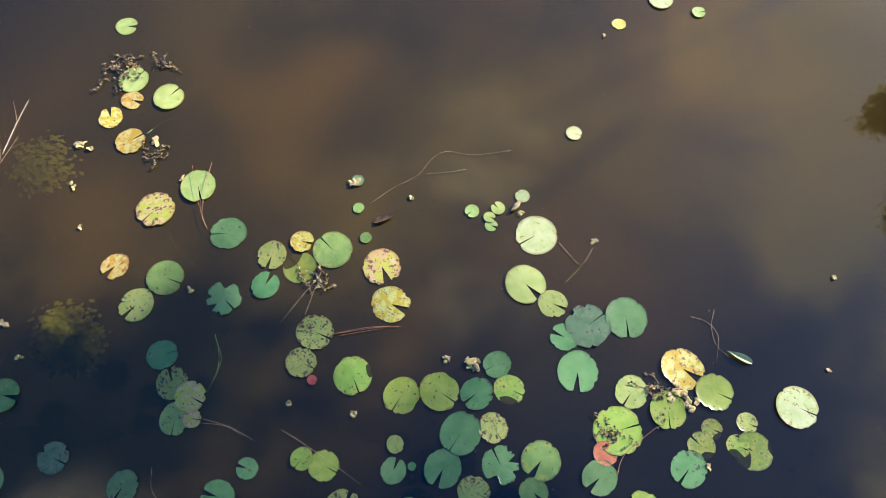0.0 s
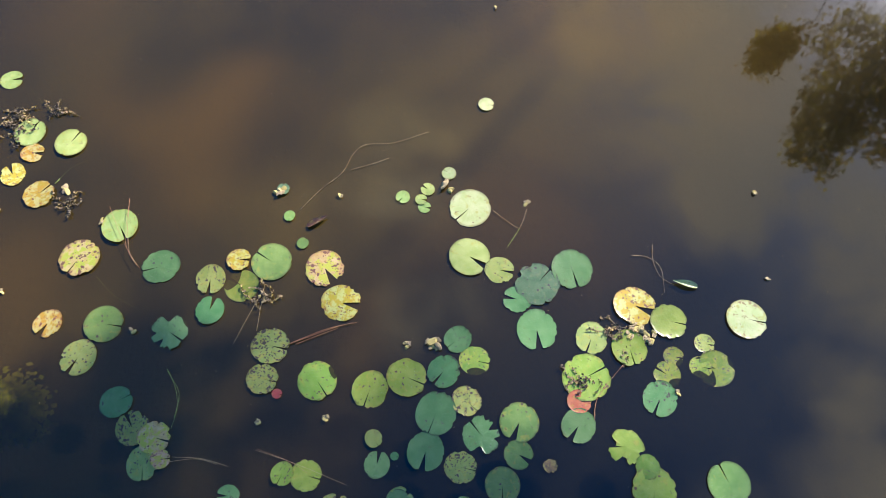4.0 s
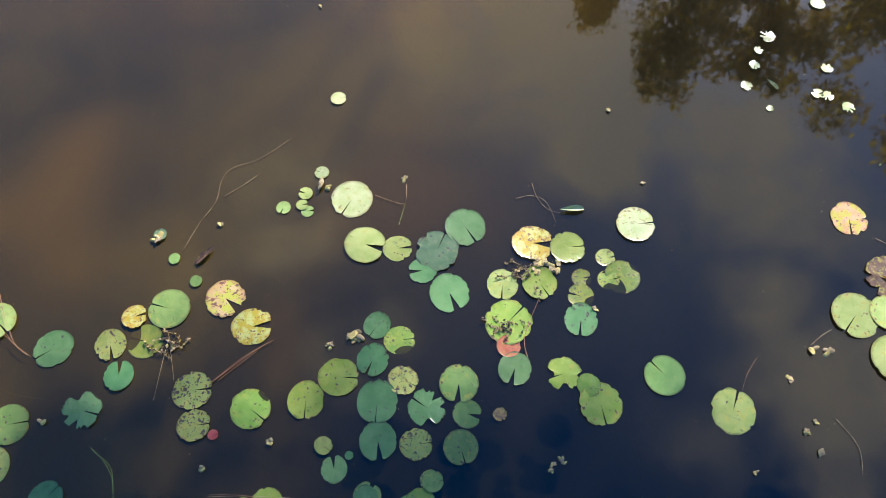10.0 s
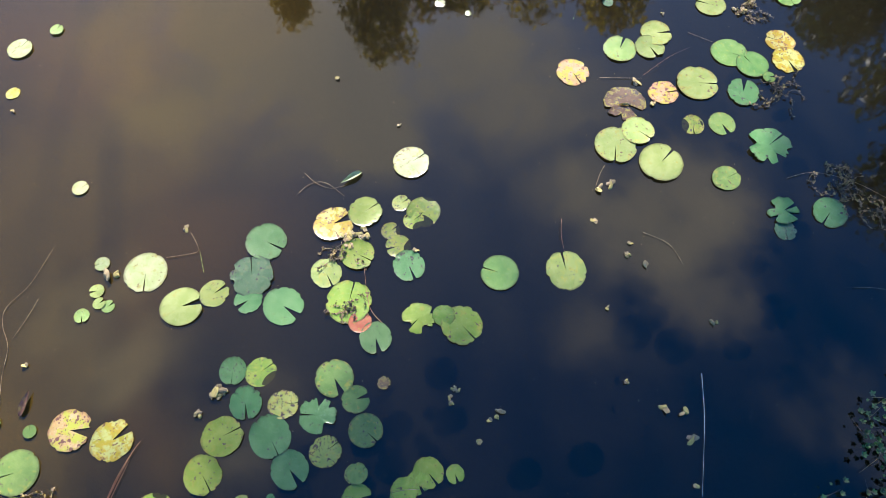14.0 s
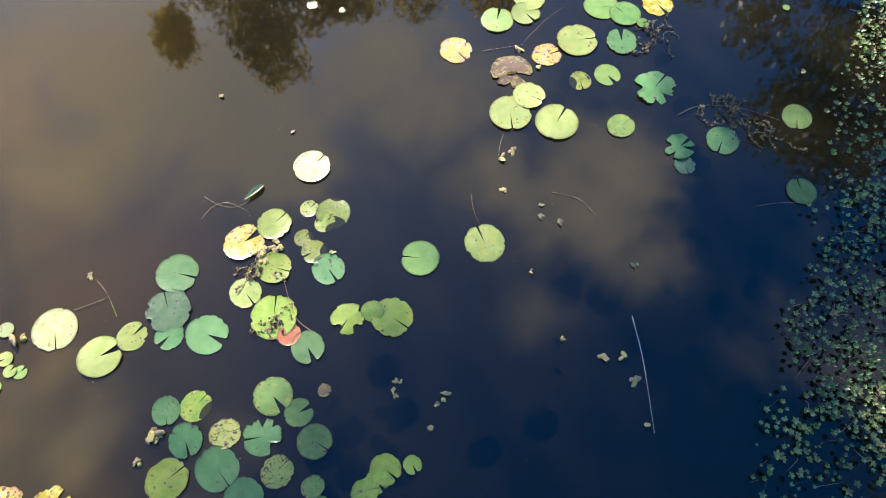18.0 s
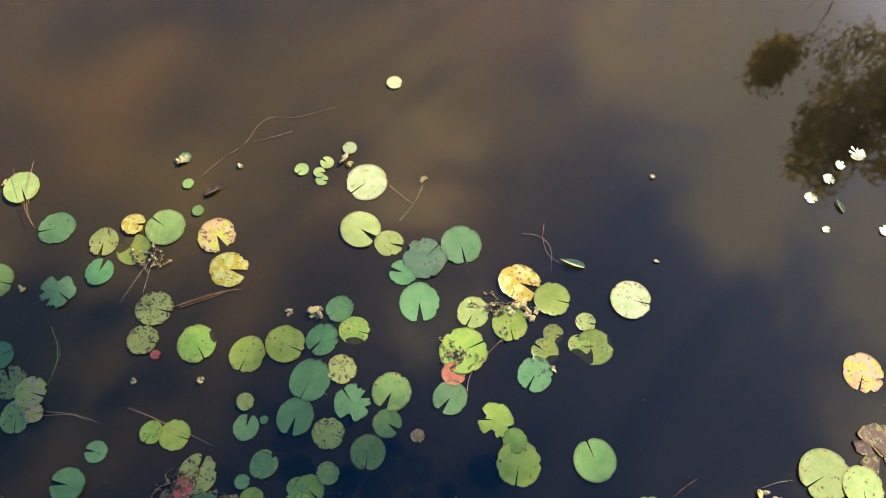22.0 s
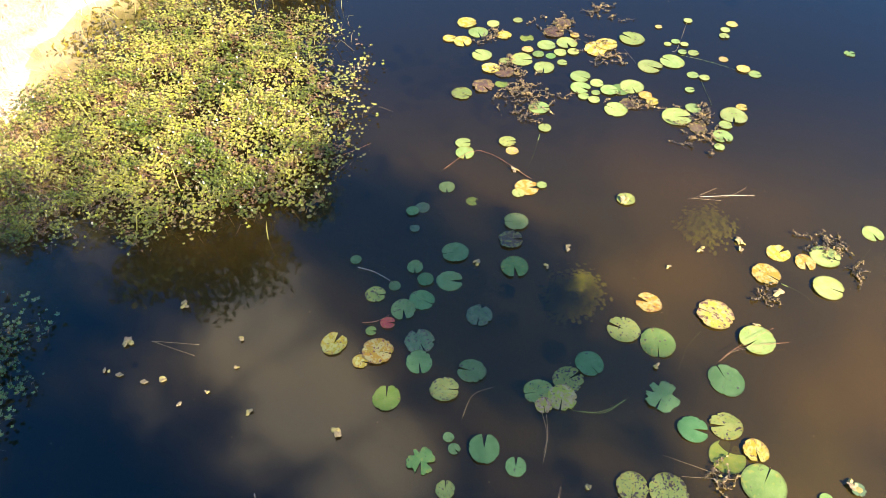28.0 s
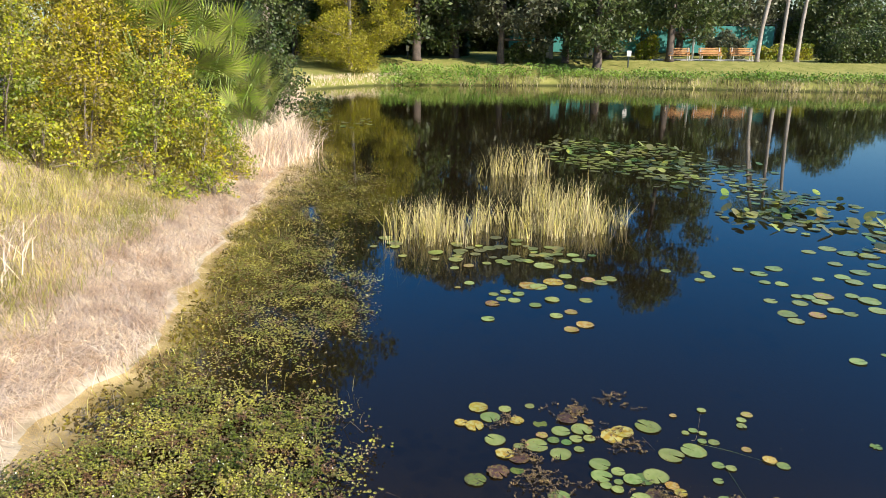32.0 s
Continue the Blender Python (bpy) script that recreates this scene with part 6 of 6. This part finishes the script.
thing("shore_sedge", "brown and straw-coloured sedge fringe at the far waterline", "sedge", kind="stuff", data=blades("shore_sedge", fringe, 0.62, 0.016, SHORE_BROWN, lean=0.35, seed=603))
far_straw = scatter(9000, -12.0, -3.0, 40.0, 53.0, lambda x, y, d, u: (d > 0.02) & (d < 1.3), 604)
thing("shore_straw", "pale dry grass on the corner of the far bank", "dry grass", kind="stuff", data=blades("shore_straw", far_straw, 0.32, 0.012, STRAW, lean=0.5, seed=605))
far_lawn = scatter(30000, -6.0, 46.0, 47.0, 70.0, lambda x, y, d, u: (d > 1.3) & (d < 16.0), 606)
thing("lawn_grass", "short mown park lawn", "grass", kind="stuff", data=blades("lawn_grass", far_lawn, 0.045, 0.02, surface("mown_grass", two_tone((0.19, 0.21, 0.04), (0.32, 0.30, 0.08), 0.4, per_piece=0.5), rough=0.7), lean=0.5, seed=607))


def rest(x, y):
    return float(ground_height(x, y)) - 0.01


def park_bench(x, y, turn):
    """A slatted wooden bench on metal legs."""
    t = thing("park_bench", "orange-brown wooden park bench on the lawn", "bench", "benches on the far shore", at=(x, y, rest(x, y)), turn=turn)
    for k in range(4):
        part("seat_slat", box("seat_slat", 1.75, 0.10, 0.035, BENCH_WOOD), t, at=(0, -0.20 + 0.125 * k, 0.44))
    for k in range(4):
        part("back_slat", box("back_slat", 1.75, 0.035, 0.095, BENCH_WOOD), t, at=(0, 0.27 + 0.03 * k, 0.52 + 0.125 * k))
    for sx in (-0.72, 0.72):
        part("leg", box("leg", 0.06, 0.07, 0.45, METAL), t, at=(sx, -0.18, 0))
        part("leg", box("leg", 0.06, 0.07, 1.02, METAL), t, at=(sx, 0.30, 0))
        part("armrest", box("armrest", 0.06, 0.5, 0.05, BENCH_WOOD), t, at=(sx, 0.02, 0.64))


for x in (17.9, 20.4, 22.9):
    park_bench(x, 56.6 + 0.1 * (x - 20), 0)

pad_slab = thing("concrete_pad", "pale concrete pad under the park benches", "paving", at=(20.2, 58.2, rest(20.2, 58.2)), data=box("concrete_pad", 8.5, 2.2, 0.08, CONCRETE))


def light_pole(x, y, h):
    t = thing("light_pole", "slim pale metal park light pole", "light pole", at=(x, y, rest(x, y)))
    part("base", box("base", 0.32, 0.32, 0.12, CONCRETE), t)
    part("pole", tube("pole", [(0, 0, 0.1), (0, 0, h * 0.5), (0, 0, h)], [0.09, 0.08, 0.06], METAL, 10), t)
    part("arm", tube("arm", [(0, 0, h - 0.05), (0.3, 0, h + 0.1), (0.6, 0, h + 0.1)], [0.04, 0.035, 0.03], METAL, 7), t)
    part("lamp_head", box("lamp_head", 0.5, 0.22, 0.12, METAL), t, at=(0.75, 0, h + 0.05))


light_pole(19.1, 57.0, 5.5)


def tennis_fence(x0, x1, y, h):
    """Posts, rails and stretches of green cloth."""
    t = thing("court_fence", "teal cloth screen on a tennis court fence", "fence", at=((x0 + x1) / 2, y, rest((x0 + x1) / 2, y)))
    n = int((x1 - x0) / 3.0)
    for k in range(n + 1):
        u = -(x1 - x0) / 2 + (x1 - x0) * k / n
        part("post", tube("post", [(u, 0, 0), (u, 0, h)], [0.045, 0.045], DARK_METAL, 7), t)
        if k < n:
            wide = (x1 - x0) / n
            part("screen", box("screen", wide - 0.12, 0.02, h - 0.55, TEAL, 0.004), t, at=(u + wide / 2, 0.03, 0.3))
            part("rail", box("rail", wide, 0.05, 0.05, DARK_METAL), t, at=(u + wide / 2, 0, h - 0.12))


tennis_fence(6.0, 31.0, 70.0, 3.0)


def small_house(x, y, wx, wy, h, label):
    t = thing("house", label, "house", "buildings behind the park", at=(x, y, rest(x, y)))
    part("wall", box("wall", wx, wy, h, PALE_WALL, 0.02), t)
    e = 0.5
    verts = [(-wx / 2 - e, -wy / 2 - e, h), (wx / 2 + e, -wy / 2 - e, h), (wx / 2 + e, wy / 2 + e, h), (-wx / 2 - e, wy / 2 + e, h), (-wx / 2 + wy * 0.4, 0, h + 1.5), (wx / 2 - wy * 0.4, 0, h + 1.5)]
    part("roof", mesh_of("roof", verts, [(0, 1, 5, 4), (1, 2, 5), (2, 3, 4, 5), (3, 0, 4), (3, 2, 1, 0)], ROOFING), t)
    for k in (-1, 0, 1):
        if k:
            win = part("window", box("window", 1.3, 0.06, 1.1, DARK_METAL), t, at=(k * wx * 0.28, -wy / 2 - 0.02, 1.0))
            part("frame", box("frame", 1.5, 0.04, 0.1, PALE_WALL), win, at=(0, -0.01, -0.1))
        else:
            part("door", box("door", 1.0, 0.06, 2.05, BENCH_WOOD), t, at=(0, -wy / 2 - 0.02, 0))


small_house(39.0, 78.0, 5.5, 6.0, 2.7, "low pale house behind the park trees")
t = thing("park_shelter", "small open shelter with pale posts in the shade", "shelter", at=(10.2, 61.0, rest(10.2, 61.0)))
for sx in (-1.6, 1.6):
    for sy in (-1.2, 1.2):
        part("post", box("post", 0.28, 0.28, 2.5, CONCRETE), t, at=(sx, sy, 0))
part("roof", box("roof", 4.4, 3.6, 0.22, ROOFING), t, at=(0, 0, 2.5))


def hedge(label, x, y, rx, ry, h, leaf, seed):
    g = np.random.default_rng(seed)
    t = thing("hedge", label, "shrub", "shrubs in the park", at=(x, y, rest(x, y)))
    n = int(2600 * rx)
    p = g.uniform(-1, 1, (n, 3)) * (rx, ry, h / 2) + (0, 0, h / 2)
    p[:, 2] *= 0.82 + 0.18 * np.sin(p[:, 0] * 3 + seed)
    part("foliage", leaves("foliage", p, 0.11 if rx < 6 else 0.3, leaf, 0.3, 0.55, seed), t)
    for k in range(5):
        part("stem", tube("stem", [(rx * (-0.8 + 0.4 * k), 0, 0), (rx * (-0.8 + 0.4 * k), 0.05, h * 0.5)], [0.04, 0.02], BARK, 5), t)


hedge("clipped dark hedge in deep shade", 6.2, 57.5, 1.6, 0.8, 1.5, DARK_LEAF, 650)
hedge("large dark rounded shrub on the lawn", 31.0, 56.0, 2.2, 1.6, 2.6, DARK_LEAF, 651)
hedge("large dark rounded shrub on the lawn", 34.5, 57.0, 2.4, 1.6, 2.9, DARK_LEAF, 652)
hedge("low yellow-green shrub by the benches", 21.7, 59.5, 0.8, 0.7, 1.0, BUSH_LEAF, 653)
hedge("yellow-green shrub under the trees", 16.0, 58.5, 0.8, 0.6, 1.9, BUSH_LEAF, 654)
hedge("loose green shrub under the palms", 23.5, 62.0, 1.5, 0.8, 2.4, GREY_LEAF, 655)
hedge("low green shrub behind the palms", 28.5, 62.0, 2.0, 0.8, 1.3, BUSH_LEAF, 656)
hedge("dark undergrowth behind the park trees", -6.0, 66.0, 8.0, 1.5, 3.6, DARK_LEAF, 657)
hedge("dark undergrowth behind the court", 5.0, 84.0, 17.0, 1.5, 10.0, DARK_LEAF, 658)
hedge("dark undergrowth behind the palms", 42.0, 84.0, 21.0, 1.5, 4.6, DARK_LEAF, 660)
hedge("dark undergrowth behind the court", -12.0, 80.0, 14.0, 1.5, 10.0, DARK_LEAF, 659)

for x, y, h, wide in ((13.7, 55.0, 1.2, 0.55), (-2.9, 58.0, 1.0, 0.4)):
    t = thing("park_sign", "small pale notice board on a post", "sign", "signs in the park", at=(x, y, rest(x, y)))
    part("post", box("post", 0.09, 0.09, h, DARK_METAL), t)
    part("board", box("board", 0.6 * wide, 0.04, 0.42, PALE_WALL), t, at=(0, -0.06, h - 0.40))
